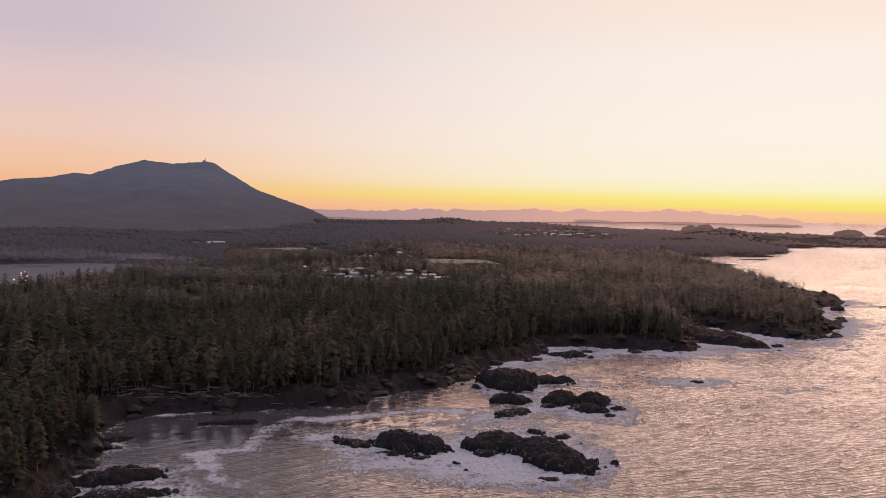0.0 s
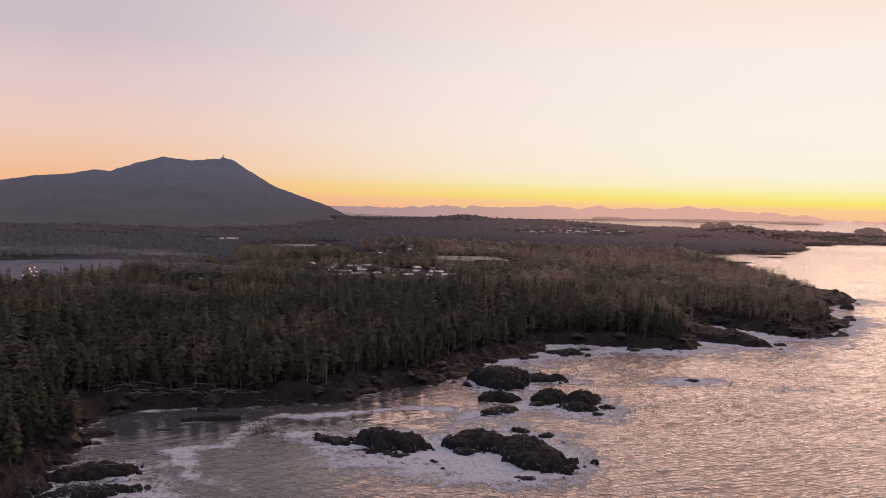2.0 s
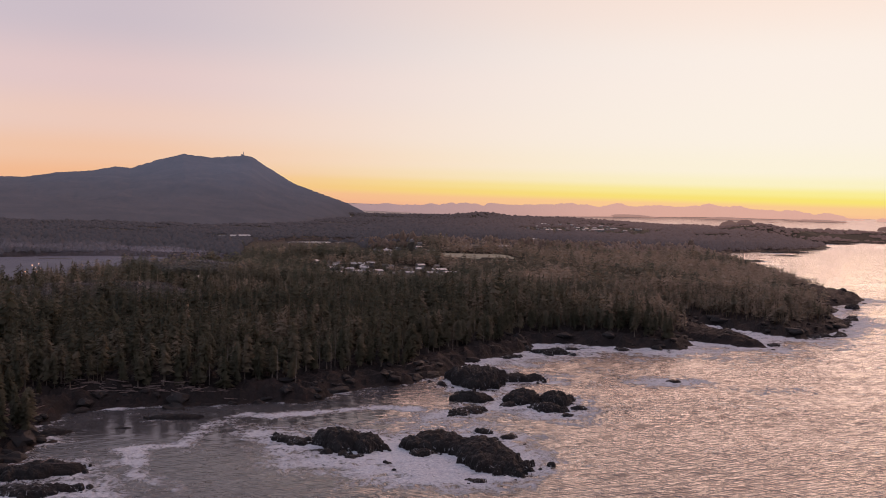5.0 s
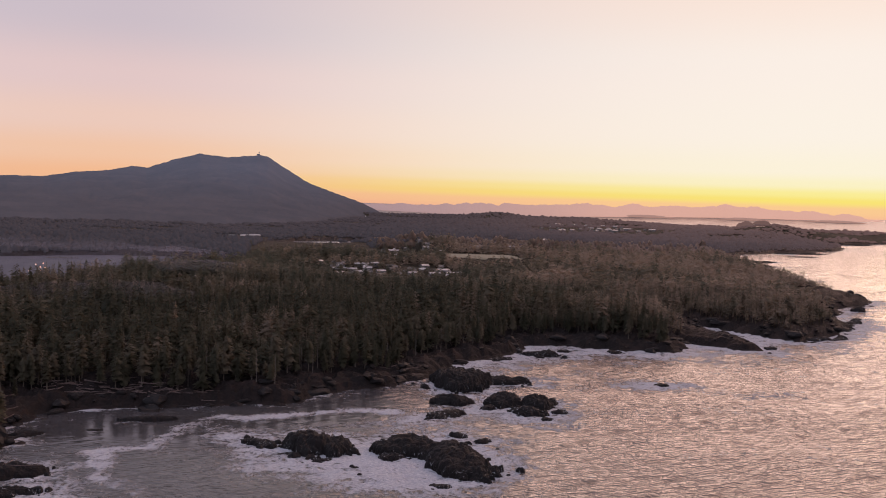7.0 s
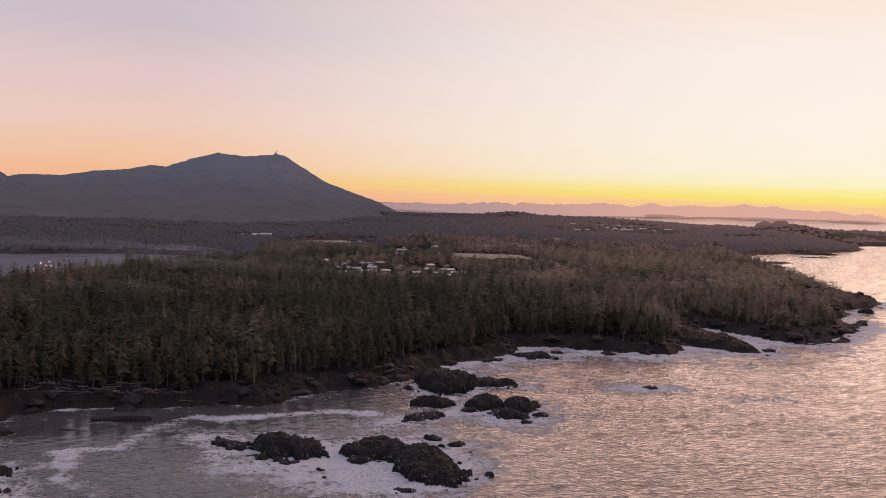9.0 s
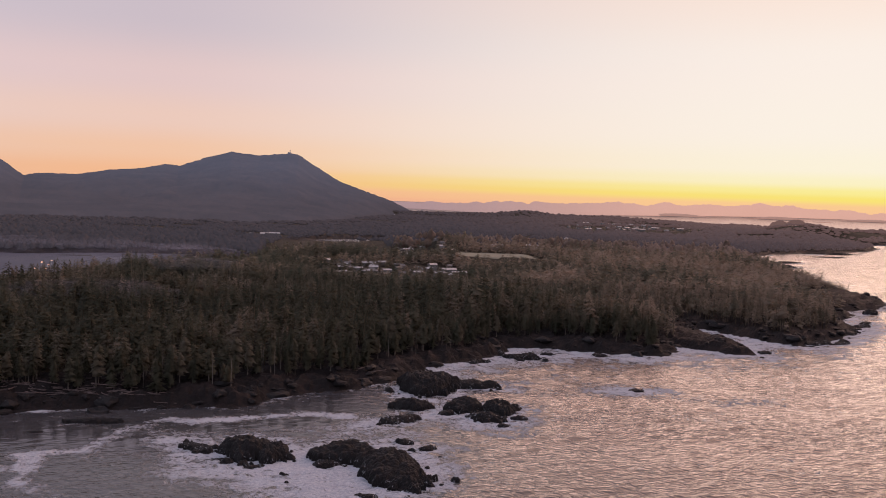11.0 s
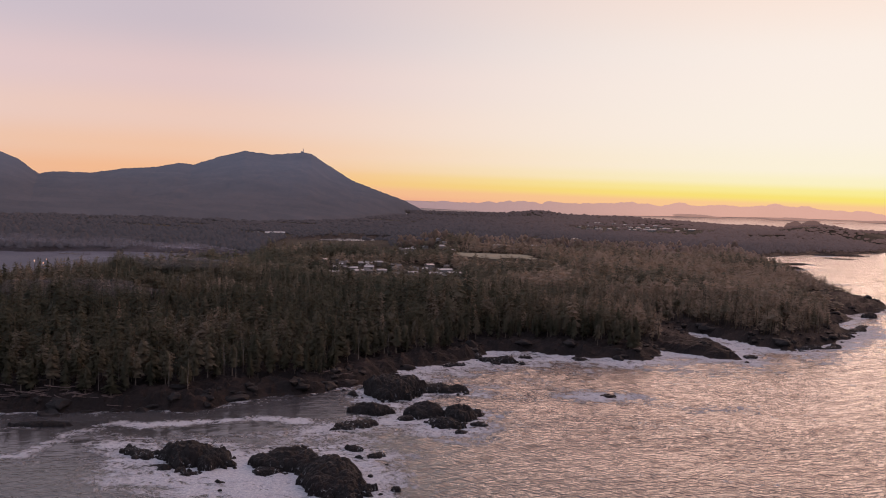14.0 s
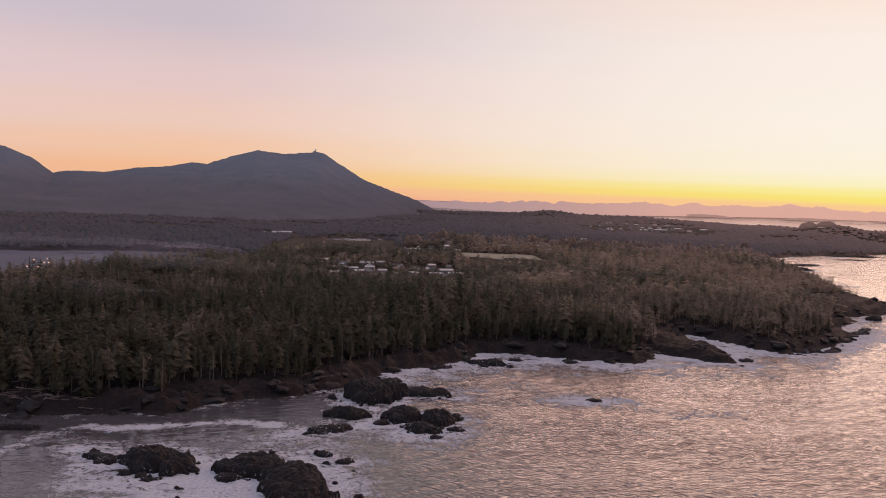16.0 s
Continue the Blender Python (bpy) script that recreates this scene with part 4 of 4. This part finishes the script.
def build_forest():
    rng = np.random.RandomState(12)
    hero = [conifer(rng, 150, rng.uniform(0.15, 0.22), 0.08 + 0.06 * k, True, 0.8, 0.45) for k in range(5)]
    near = [conifer(rng, 46, rng.uniform(0.12, 0.23), rng.uniform(0.1, 0.45), False, rng.uniform(0.6, 0.95), rng.uniform(0.25, 0.7), 0.8) for _ in range(16)]
    near += [conifer(rng, 7, 0.1, 0.45, False, 0.3, 0.4, 0.97)]
    mid = [conifer(rng, 23, rng.uniform(0.24, 0.34), 0.12, False, 1.0, 0.42) for _ in range(6)]
    far = [tuft(rng) for _ in range(6)]
    x, y, d = scatter(185, 720, lambda r: 4.9, 1)
    front = np.nonzero((d < 31) & (y < 500) & (x > -75) & (x < 250))[0]
    front = front[np.argsort(d[front])][:290]
    rest = np.setdiff1d(np.arange(len(x)), front)
    far_off = np.hypot(x[rest] - MID[0], y[rest] - MID[1]) > 500 + 220 * rng.rand(len(rest))
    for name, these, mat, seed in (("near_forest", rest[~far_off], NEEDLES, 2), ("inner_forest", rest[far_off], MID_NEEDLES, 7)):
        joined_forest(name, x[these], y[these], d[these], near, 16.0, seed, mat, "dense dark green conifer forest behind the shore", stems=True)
    x2, y2, d2 = scatter(720, 1350, lambda r: 4.9 * (r / 720) ** 1.3, 3)
    low = (np.hypot(x2 - MID[0], y2 - MID[1]) < 1100) | (np.degrees(np.arctan2(x2 - MID[0], y2 - MID[1])) > -4.5)
    x2, y2, d2 = x2[low], y2[low], d2[low]
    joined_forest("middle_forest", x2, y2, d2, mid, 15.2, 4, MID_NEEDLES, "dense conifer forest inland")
    x3, y3, d3 = scatter(1100, 7000, lambda r: max(r, 1350) / 165, 5)
    off, bearing = np.hypot(x3 - MID[0], y3 - MID[1]), np.degrees(np.arctan2(x3 - MID[0], y3 - MID[1]))
    # beyond the inlet the woods begin earlier
    ok = (off > 1350) | (bearing < -4.5)
    x3, y3, d3 = x3[ok], y3[ok], d3[ok]
    off, bearing = np.hypot(x3 - MID[0], y3 - MID[1]), np.degrees(np.arctan2(x3 - MID[0], y3 - MID[1]))
    low = under_mountain(x3, y3) < 0.05 + 0.4 * rng.rand(len(x3))
    x3, y3, d3, off, bearing = x3[low], y3[low], d3[low], off[low], bearing[low]
    away = (off > 1350 + 450 * rng.rand(len(x3))) | (bearing < 3.0 + rng.rand(len(x3)))
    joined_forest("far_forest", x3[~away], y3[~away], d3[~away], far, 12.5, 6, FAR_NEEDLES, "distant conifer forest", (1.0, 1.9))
    wide = np.hypot(x3 - MID[0], y3 - MID[1]) > 2100
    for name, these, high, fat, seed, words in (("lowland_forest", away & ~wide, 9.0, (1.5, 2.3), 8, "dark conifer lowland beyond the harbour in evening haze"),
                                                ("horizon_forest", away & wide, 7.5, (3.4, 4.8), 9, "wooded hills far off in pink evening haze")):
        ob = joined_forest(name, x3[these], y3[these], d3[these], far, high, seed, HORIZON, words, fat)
        co = np.empty(len(ob.data.vertices) * 3, np.float32)
        ob.data.vertices.foreach_get("co", co)
        co = co.reshape(-1, 3)
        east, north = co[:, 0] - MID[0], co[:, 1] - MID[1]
        # glow standing in for haze, stronger with distance and towards the sunset
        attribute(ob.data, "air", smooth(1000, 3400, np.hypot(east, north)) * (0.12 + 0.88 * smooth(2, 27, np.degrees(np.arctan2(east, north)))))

    # the trees of the forest's edge, one by one
    crowns = []
    for k, (pts, tris) in enumerate(hero):
        me = mesh_from("crown", pts * 17.0, tris)
        attribute(me, "tint", np.full(len(pts), 0.12 + 0.12 * k))
        crowns.append(me)
    tp, tq = trunk_arrays(0.32, 0.06, 15.5)
    stem = mesh_from("trunk", tp, tq)
    z = land_height(x[front], y[front], d[front])
    for i, j in enumerate(front):
        k = rng.randint(5)
        size = rng.uniform(0.62, 1.2) * (0.7 + 0.3 * smooth(12, 30, d[j]))
        m = pose(x[j], y[j], z[i] - 0.3, 0, 0, rng.uniform(0, 360)) @ Matrix.Diagonal((size * rng.uniform(0.85, 1.2), size * rng.uniform(0.85, 1.2), size, 1))
        tree = tagged(new("conifer_tree"), "tall dark conifer at the forest's edge above the shore", "tree", "trees along the shore")
        part("trunk", stem, BARK, tree)
        part("crown", crowns[k], NEEDLES, tree)
        tree.matrix_world = m
    # bleached dead trees
    xs, ys, ds = x[front], y[front], d[front]
    dead_mesh = []
    for k in range(3):
        tp, tq = trunk_arrays(0.3, 0.07, 15, 6, rng.uniform(-0.03, 0.03))
        pts, quads = [tp], [tq]
        for b in range(9):
            zz, a, ln = rng.uniform(6, 14.5), rng.uniform(0, 6.28), rng.uniform(0.9, 2.4)
            base = np.array([0.02 * zz, 0, zz])
            tip = base + np.array([math.cos(a) * ln, math.sin(a) * ln, rng.uniform(-0.3, 0.9)])
            side = np.array([-math.sin(a), math.cos(a), 0]) * 0.07
            n = sum(len(p) for p in pts)
            pts.append(np.array([base + side, base - side, base + (0, 0, 0.14), tip]))
            quads.append(np.array([(n, n + 1, n + 3, n + 2)]))
        dead_mesh.append(mesh_from("trunk", np.concatenate(pts), np.concatenate(quads)))
    for i in rng.choice(len(xs), 30, replace=False):
        tree = tagged(new("dead_tree"), "bleached bare dead tree among dark conifers", "tree", "dead trees along the shore")
        part("trunk", dead_mesh[i % 3], DEADWOOD, tree)
        tree.matrix_world = pose(xs[i] + 1.7, ys[i] - 2.0, float(land_height(np.array([xs[i] + 1.7]), np.array([ys[i] - 2.0]))[0]) - 0.3, 0, 0, rng.uniform(0, 360)) @ Matrix.Diagonal((0.5, 0.5, rng.uniform(0.5, 0.9), 1))


build_forest()


# ---- shore: boulders and driftwood ----
def box_mesh(name, lx, ly, z0, z1, at=(0, 0)):
    cx, cy = at
    v = [(cx + sx * lx / 2, cy + sy * ly / 2, z) for z in (z0, z1) for sx, sy in ((-1, -1), (1, -1), (1, 1), (-1, 1))]
    f = [(3, 2, 1, 0), (4, 5, 6, 7), (0, 1, 5, 4), (1, 2, 6, 5), (2, 3, 7, 6), (3, 0, 4, 7)]
    return mesh_from(name, np.array(v), np.array(f), False)


def boulder_mesh(seed):
    bm = bmesh.new()
    bmesh.ops.create_icosphere(bm, subdivisions=2, radius=1.0)
    for v in bm.verts:
        p = v.co.copy()
        n = noise.fractal(p * 0.9 + Vector((seed * 7.1, 0, 0)), 0.7, 2.1, 5)
        facet = noise.noise(p * 2.6 + Vector((seed * 3.3, 0, 0)))
        v.co = p * (1 + 0.38 * n + 0.22 * facet)
        v.co.z = v.co.z * 0.75
    me = bpy.data.meshes.new("boulder")
    bm.to_mesh(me)
    bm.free()
    me.materials.append(DRY_ROCK)
    return me


def build_boulders():
    rng = np.random.RandomState(33)
    shapes = [boulder_mesh(k + 1) for k in range(9)]
    line = np.array(BAY_SHORE[2:] + HEADLANDS, float)
    seg = np.diff(line, axis=0)
    lengths = np.hypot(seg[:, 0], seg[:, 1])
    for i in range(285):
        k = rng.choice(len(seg), p=lengths / lengths.sum())
        p = line[k] + seg[k] * rng.rand()
        left = np.array([-seg[k][1], seg[k][0]]) / lengths[k]
        p = p + left * rng.normal(2.0, 4.5)
        size = float(np.clip(rng.lognormal(0.45, 0.5), 0.7, 4.2))
        z = max(float(land_height(np.array([p[0]]), np.array([p[1]]))[0]), -0.4)
        ob = new("boulder", shapes[i % 9])
        tagged(ob, "dark wet boulder on the rocky shoreline", "rock", "boulders along the shore")
        ob.matrix_world = pose(p[0], p[1], z, 0, 0, rng.uniform(0, 360)) @ Matrix.Diagonal((size * rng.uniform(0.8, 1.7), size * rng.uniform(0.7, 1.1), size * rng.uniform(0.6, 1.0), 1))


build_boulders()


def log_mesh(length, r0, r1, bend, seed):
    rng = np.random.RandomState(seed)
    pts, quads, sides, n = [], [], 8, 7
    for k in range(n):
        t = k / (n - 1)
        r = (r0 + (r1 - r0) * t) * (1.35 if k == 0 else 1) * rng.uniform(0.92, 1.08)
        for j in range(sides):
            a = 6.283 * j / sides
            pts.append(((t - 0.5) * length, bend * math.sin(t * 3.14) + r * math.cos(a), r + r * math.sin(a)))
    for k in range(n - 1):
        for j in range(sides):
            quads.append((k * sides + j, k * sides + (j + 1) % sides, (k + 1) * sides + (j + 1) % sides, (k + 1) * sides + j))
    a, b = len(pts), len(pts) + 1
    pts += [(-length / 2, 0, r0), (length / 2, 0, r1)]
    tris = [(a, (j + 1) % sides, j) for j in range(sides)] + [(b, (n - 1) * sides + j, (n - 1) * sides + (j + 1) % sides) for j in range(sides)]
    me = mesh_from("driftwood_log", np.array(pts), [np.array(quads), np.array(tris)])
    me.materials.append(DRIFT)
    return me


def build_driftwood():
    rng = np.random.RandomState(44)
    shapes = [log_mesh(rng.uniform(2.6, 9), rng.uniform(0.12, 0.22), rng.uniform(0.06, 0.11), rng.uniform(-0.4, 0.4), k) for k in range(7)]
    spots = [(-46 + 62 * rng.rand() ** 1.1, 325 + rng.normal(6.5, 2.2), rng.normal(4, 30)) for _ in range(95)]
    spots += [(-55 + rng.normal(0, 4), 297 + rng.normal(0, 9), rng.normal(35, 30)) for _ in range(36)]
    spots += [(-30 + rng.normal(0, 4), 243 + rng.normal(0, 2), rng.normal(20, 25)) for _ in range(3)]
    spots += [(70 + 24 * rng.rand(), 366 + rng.normal(8, 2) + 4, rng.normal(30, 25)) for _ in range(10)]
    for i, (x, y, turn) in enumerate(spots):
        z = float(land_height(np.array([x]), np.array([y]))[0])
        if z < 0.2 and i < 131:
            y += 5
            z = float(land_height(np.array([x]), np.array([y]))[0])
        if i in (131, 132, 133):
            z = 2.4
        ob = new("driftwood_log", shapes[i % 7])
        tagged(ob, "bleached grey driftwood log stranded on the rocky shore", "log", "driftwood logs")
        ob.matrix_world = pose(x, y, z + 0.15, rng.uniform(-6, 6), rng.uniform(-7, 7), turn)


build_driftwood()


# ---- the town beyond the forest ----
def house_model(length, width, wall_h, roof_h, roof_mat, wall_mat, label):
    ob = tagged(new("house"), label, "house", "houses of the town")
    v = [(sx * length / 2, sy * width / 2, z) for z in (-2, wall_h) for sx, sy in ((-1, -1), (1, -1), (1, 1), (-1, 1))]
    v += [(-length / 2, 0, wall_h + roof_h - 0.1), (length / 2, 0, wall_h + roof_h - 0.1)]
    me = mesh_from("wall", np.array(v), [np.array([(0, 1, 5, 4), (1, 2, 6, 5), (2, 3, 7, 6), (3, 0, 4, 7)]), np.array([(5, 6, 9), (7, 4, 8)])], False)
    part("wall", me, wall_mat, ob)
    e, t = 0.5, 0.22
    r = []
    for lift in (0, t):
        for x in (-length / 2 - e, length / 2 + e):
            r += [(x, -width / 2 - e, wall_h - roof_h * e / (width / 2) + lift), (x, 0, wall_h + roof_h + lift), (x, width / 2 + e, wall_h - roof_h * e / (width / 2) + lift)]
    f = [(6, 9, 10, 7), (7, 10, 11, 8), (1, 4, 3, 0), (2, 5, 4, 1), (0, 3, 9, 6), (5, 2, 8, 11), (0, 6, 7, 1), (1, 7, 8, 2), (4, 10, 9, 3), (5, 11, 10, 4)]
    part("roof", mesh_from("roof", np.array(r), np.array(f), False), roof_mat, ob)
    n = max(2, int(length // 4))
    for k in range(n):
        x = (k + 0.5) / n * length - length / 2
        window = part("window", box_mesh("window", 1.7, 0.12, wall_h * 0.4 - 0.1, wall_h * 0.4 + 1.4, (x, -width / 2 - 0.03)), STEEL, ob)
        part("pane", box_mesh("pane", 1.4, 0.1, wall_h * 0.4, wall_h * 0.4 + 1.3, (x, -width / 2 - 0.06)), GLASS, window)
    part("door", box_mesh("door", 1.0, 0.14, 0.0, 2.05, (0.0, -width / 2 - 0.04)), DARK_SIDING, ob)
    part("chimney", box_mesh("chimney", 0.7, 0.7, wall_h, wall_h + roof_h + 0.9, (length * 0.25, width * 0.15)), DARK_SIDING, ob)
    return ob


def build_town():
    rng = np.random.RandomState(55)
    kinds = [house_model(11, 8, 4.5, 2.2, SHINGLE, SIDING, "pale house with grey shingle roof in the small town"),
             house_model(15, 9, 5.5, 2.0, PALE_ROOF, SIDING, "long white house with pale metal roof"),
             house_model(9, 7, 5.0, 2.4, SHINGLE, DARK_SIDING, "dark timber house with grey roof"),
             house_model(24, 13, 6.0, 2.2, PALE_ROOF, SIDING, "long pale shed with broad metal roof")]
    first = [True] * 4
    for i, (cx, cy, hx, hy) in enumerate(TOWNS):
        gap = (15, 19, 52, 52, 34, 44, 18, 30)[i]
        for gx in np.arange(-hx + 8, hx, gap):
            for gy in np.arange(-hy + 8, hy, gap):
                if i < 7 and rng.rand() < (0.62 if i == 1 else 0.36 if i == 0 else 0.3):
                    continue
                x, y = cx + gx + rng.uniform(-6, 6), cy + gy + rng.uniform(-7, 7)
                d = float(shore_distance(np.array([x]), np.array([y]))[0])
                if d < 12:
                    continue
                z = float(land_height(np.array([x]), np.array([y]), np.array([d]))[0])
                k = rng.choice(4, p=(0.36, 0.3, 0.16, 0.18))
                turn = rng.choice((8, 8, 98)) + rng.normal(0, 14)
                grow = 0.58 if i < 2 else 0.8
                fx, fy, fz = (float(v) for v in drawn_in(np.array(x), np.array(y), np.array(z)))
                m = pose(fx, fy, fz, 0, 0, turn) @ Matrix.Scale(grow, 4)
                if first[k]:
                    kinds[k].matrix_world = m
                    first[k] = False
                else:
                    copy_thing(kinds[k], m).matrix_world = m


build_town()


def build_mast():
    """The radio mast on the mountain's shoulder."""
    a = radians(-3.85)
    x, y = MID[0] + 4595 * math.sin(a), MID[1] + 4595 * math.cos(a)
    z = MID[2] + math.tan(radians(2.68)) * 4595
    mast = tagged(new("radio_mast"), "small grey radio mast on the mountain top", "mast")
    part("hut", box_mesh("hut", 14, 9, -4, 7), STEEL, mast)
    part("pole", box_mesh("pole", 2.0, 2.0, -2, 19, (4, 0)), STEEL, mast)
    part("dish", box_mesh("dish", 5, 1.6, 11, 15, (4, -1.6)), STEEL, mast)
    mast.matrix_world = pose(x, y, z)


build_mast()


def boat_model(length, beam):
    n = 12
    pts, quads = [], []
    for k in range(n):
        t = k / (n - 1)
        w = beam / 2 * (0.75 + 0.25 * math.sin(min(t * 2.2, 1.57))) * (1 - max(0, (t - 0.55) / 0.45) ** 2)
        sheer = 1.4 + 0.9 * t * t
        x = (t - 0.5) * length
        pts += [(x, -w, sheer), (x, -w * 0.7, -0.4), (x, w * 0.7, -0.4), (x, w, sheer)]
    for k in range(n - 1):
        for j in range(3):
            quads.append((k * 4 + j, (k + 1) * 4 + j, (k + 1) * 4 + j + 1, k * 4 + j + 1))
        quads.append((k * 4 + 3, (k + 1) * 4 + 3, (k + 1) * 4, k * 4))
    quads.append((0, 1, 2, 3))
    boat = tagged(new("fishing_boat"), "moored fishing boat with lit deck lamps in the harbour", "boat")
    part("hull", mesh_from("hull", np.array(pts), np.array(quads)), DARK_SIDING, boat)
    part("wheelhouse", box_mesh("wheelhouse", length * 0.24, beam * 0.6, 1.2, 4.4, (length * 0.12, 0)), SIDING, boat)
    part("mast", box_mesh("mast", 0.25, 0.25, 1.0, 11, (-length * 0.05, 0)), STEEL, boat)
    for x, z in ((-length * 0.05, 10.6), (length * 0.1, 5.0), (-length * 0.3, 5.2)):
        part("lamp", box_mesh("lamp", 0.9, 0.9, z - 0.4, z + 0.4, (x, 0)), LAMP, boat, "warm glowing deck lamp")
    part("gantry", box_mesh("gantry", 0.3, beam * 0.8, 1.2, 5.0, (-length * 0.3, 0)), STEEL, boat)
    return boat


def build_harbour():
    boat = boat_model(22, 6.5)
    boat.matrix_world = pose(-189, 822, 0.3, 0, 0, 12)
    small = copy_thing(boat, pose(-201, 884, 0.3, 0, 0, -30) @ Matrix.Scale(0.7, 4))
    tagged(small, "small moored fishing boat far out in the harbour", "boat")
    # a long floating jetty towards the far shore
    jetty = tagged(new("jetty"), "long low timber jetty in the harbour", "jetty")
    part("deck", box_mesh("deck", 34, 2.6, 0.7, 1.15), DEADWOOD, jetty)
    for k in range(6):
        part("pile", box_mesh("pile", 0.4, 0.4, -1.0, 2.6, (-15 + 6 * k, 1.5)), BARK, jetty)
    jetty.matrix_world = pose(-232, 1063, 0, 0, 0, 8)


build_harbour()


# ---- evening mist ----
def mist_material():
    """Thin drifting mist: mostly clear, the rest scattering the light that falls on it from both sides."""
    mat, nt, bs = material("drifting_mist")
    wisp = noise_node(nt, 34.0, 5.0, 0.6, (0.5, 1.2, 2.0), 0.8)
    thick = calc(nt, "MULTIPLY", attr(nt, "thick"), ranged(nt, wisp, 0.3, 0.68, 0.25, 1.0))
    clear, front, back = nt.nodes.new("ShaderNodeBsdfTransparent"), nt.nodes.new("ShaderNodeBsdfDiffuse"), nt.nodes.new("ShaderNodeBsdfTranslucent")
    body, mx = nt.nodes.new("ShaderNodeMixShader"), nt.nodes.new("ShaderNodeMixShader")
    for n in (front, back):
        n.inputs["Color"].default_value = (0.3, 0.29, 0.34, 1)
    nt.links.new(front.outputs[0], body.inputs[1])
    nt.links.new(back.outputs[0], body.inputs[2])
    nt.links.new(thick, mx.inputs[0])
    nt.links.new(clear.outputs[0], mx.inputs[1])
    nt.links.new(body.outputs[0], mx.inputs[2])
    nt.links.new(mx.outputs[0], nt.nodes["Material Output"].inputs[0])
    return mat


def build_mist():
    mist = mist_material()
    # centre, half length, half width, foot, height, turn, density
    for k, (cx, cy, a, b, z0, h, turn, dense) in enumerate([(-220, 1050, 210, 100, 0.4, 26, 2, 0.4), (-80, 545, 60, 30, 14, 11, 12, 0.3), (-62, 740, 75, 34, 16, 13, 8, 0.28)]):
        n = 44
        u, v = np.meshgrid(np.linspace(-1, 1, n), np.linspace(-1, 1, n), indexing="ij")
        q = np.hypot(u, v) + 0.2 * fbm(u + 5 * k, v, 0.7, 3, 201)
        hump = np.clip(1 - q ** 2, 0, 1)
        z = h * hump ** 0.7 * (0.75 + 0.4 * fbm(u + 3 * k, v * 1.5, 0.5, 3, 203))
        me = mesh_from("mist_bank", np.stack([u * a, v * b, z], -1).reshape(-1, 3), grid_faces(n, n))
        attribute(me, "thick", dense * 3.2 * hump * (1 - hump) ** 1.4)
        thing("mist_bank", me, mist, "thin pale mist lying over dark woods and harbour", "mist", kind="stuff", m=pose(cx, cy, z0, 0, 0, turn))


build_mist()
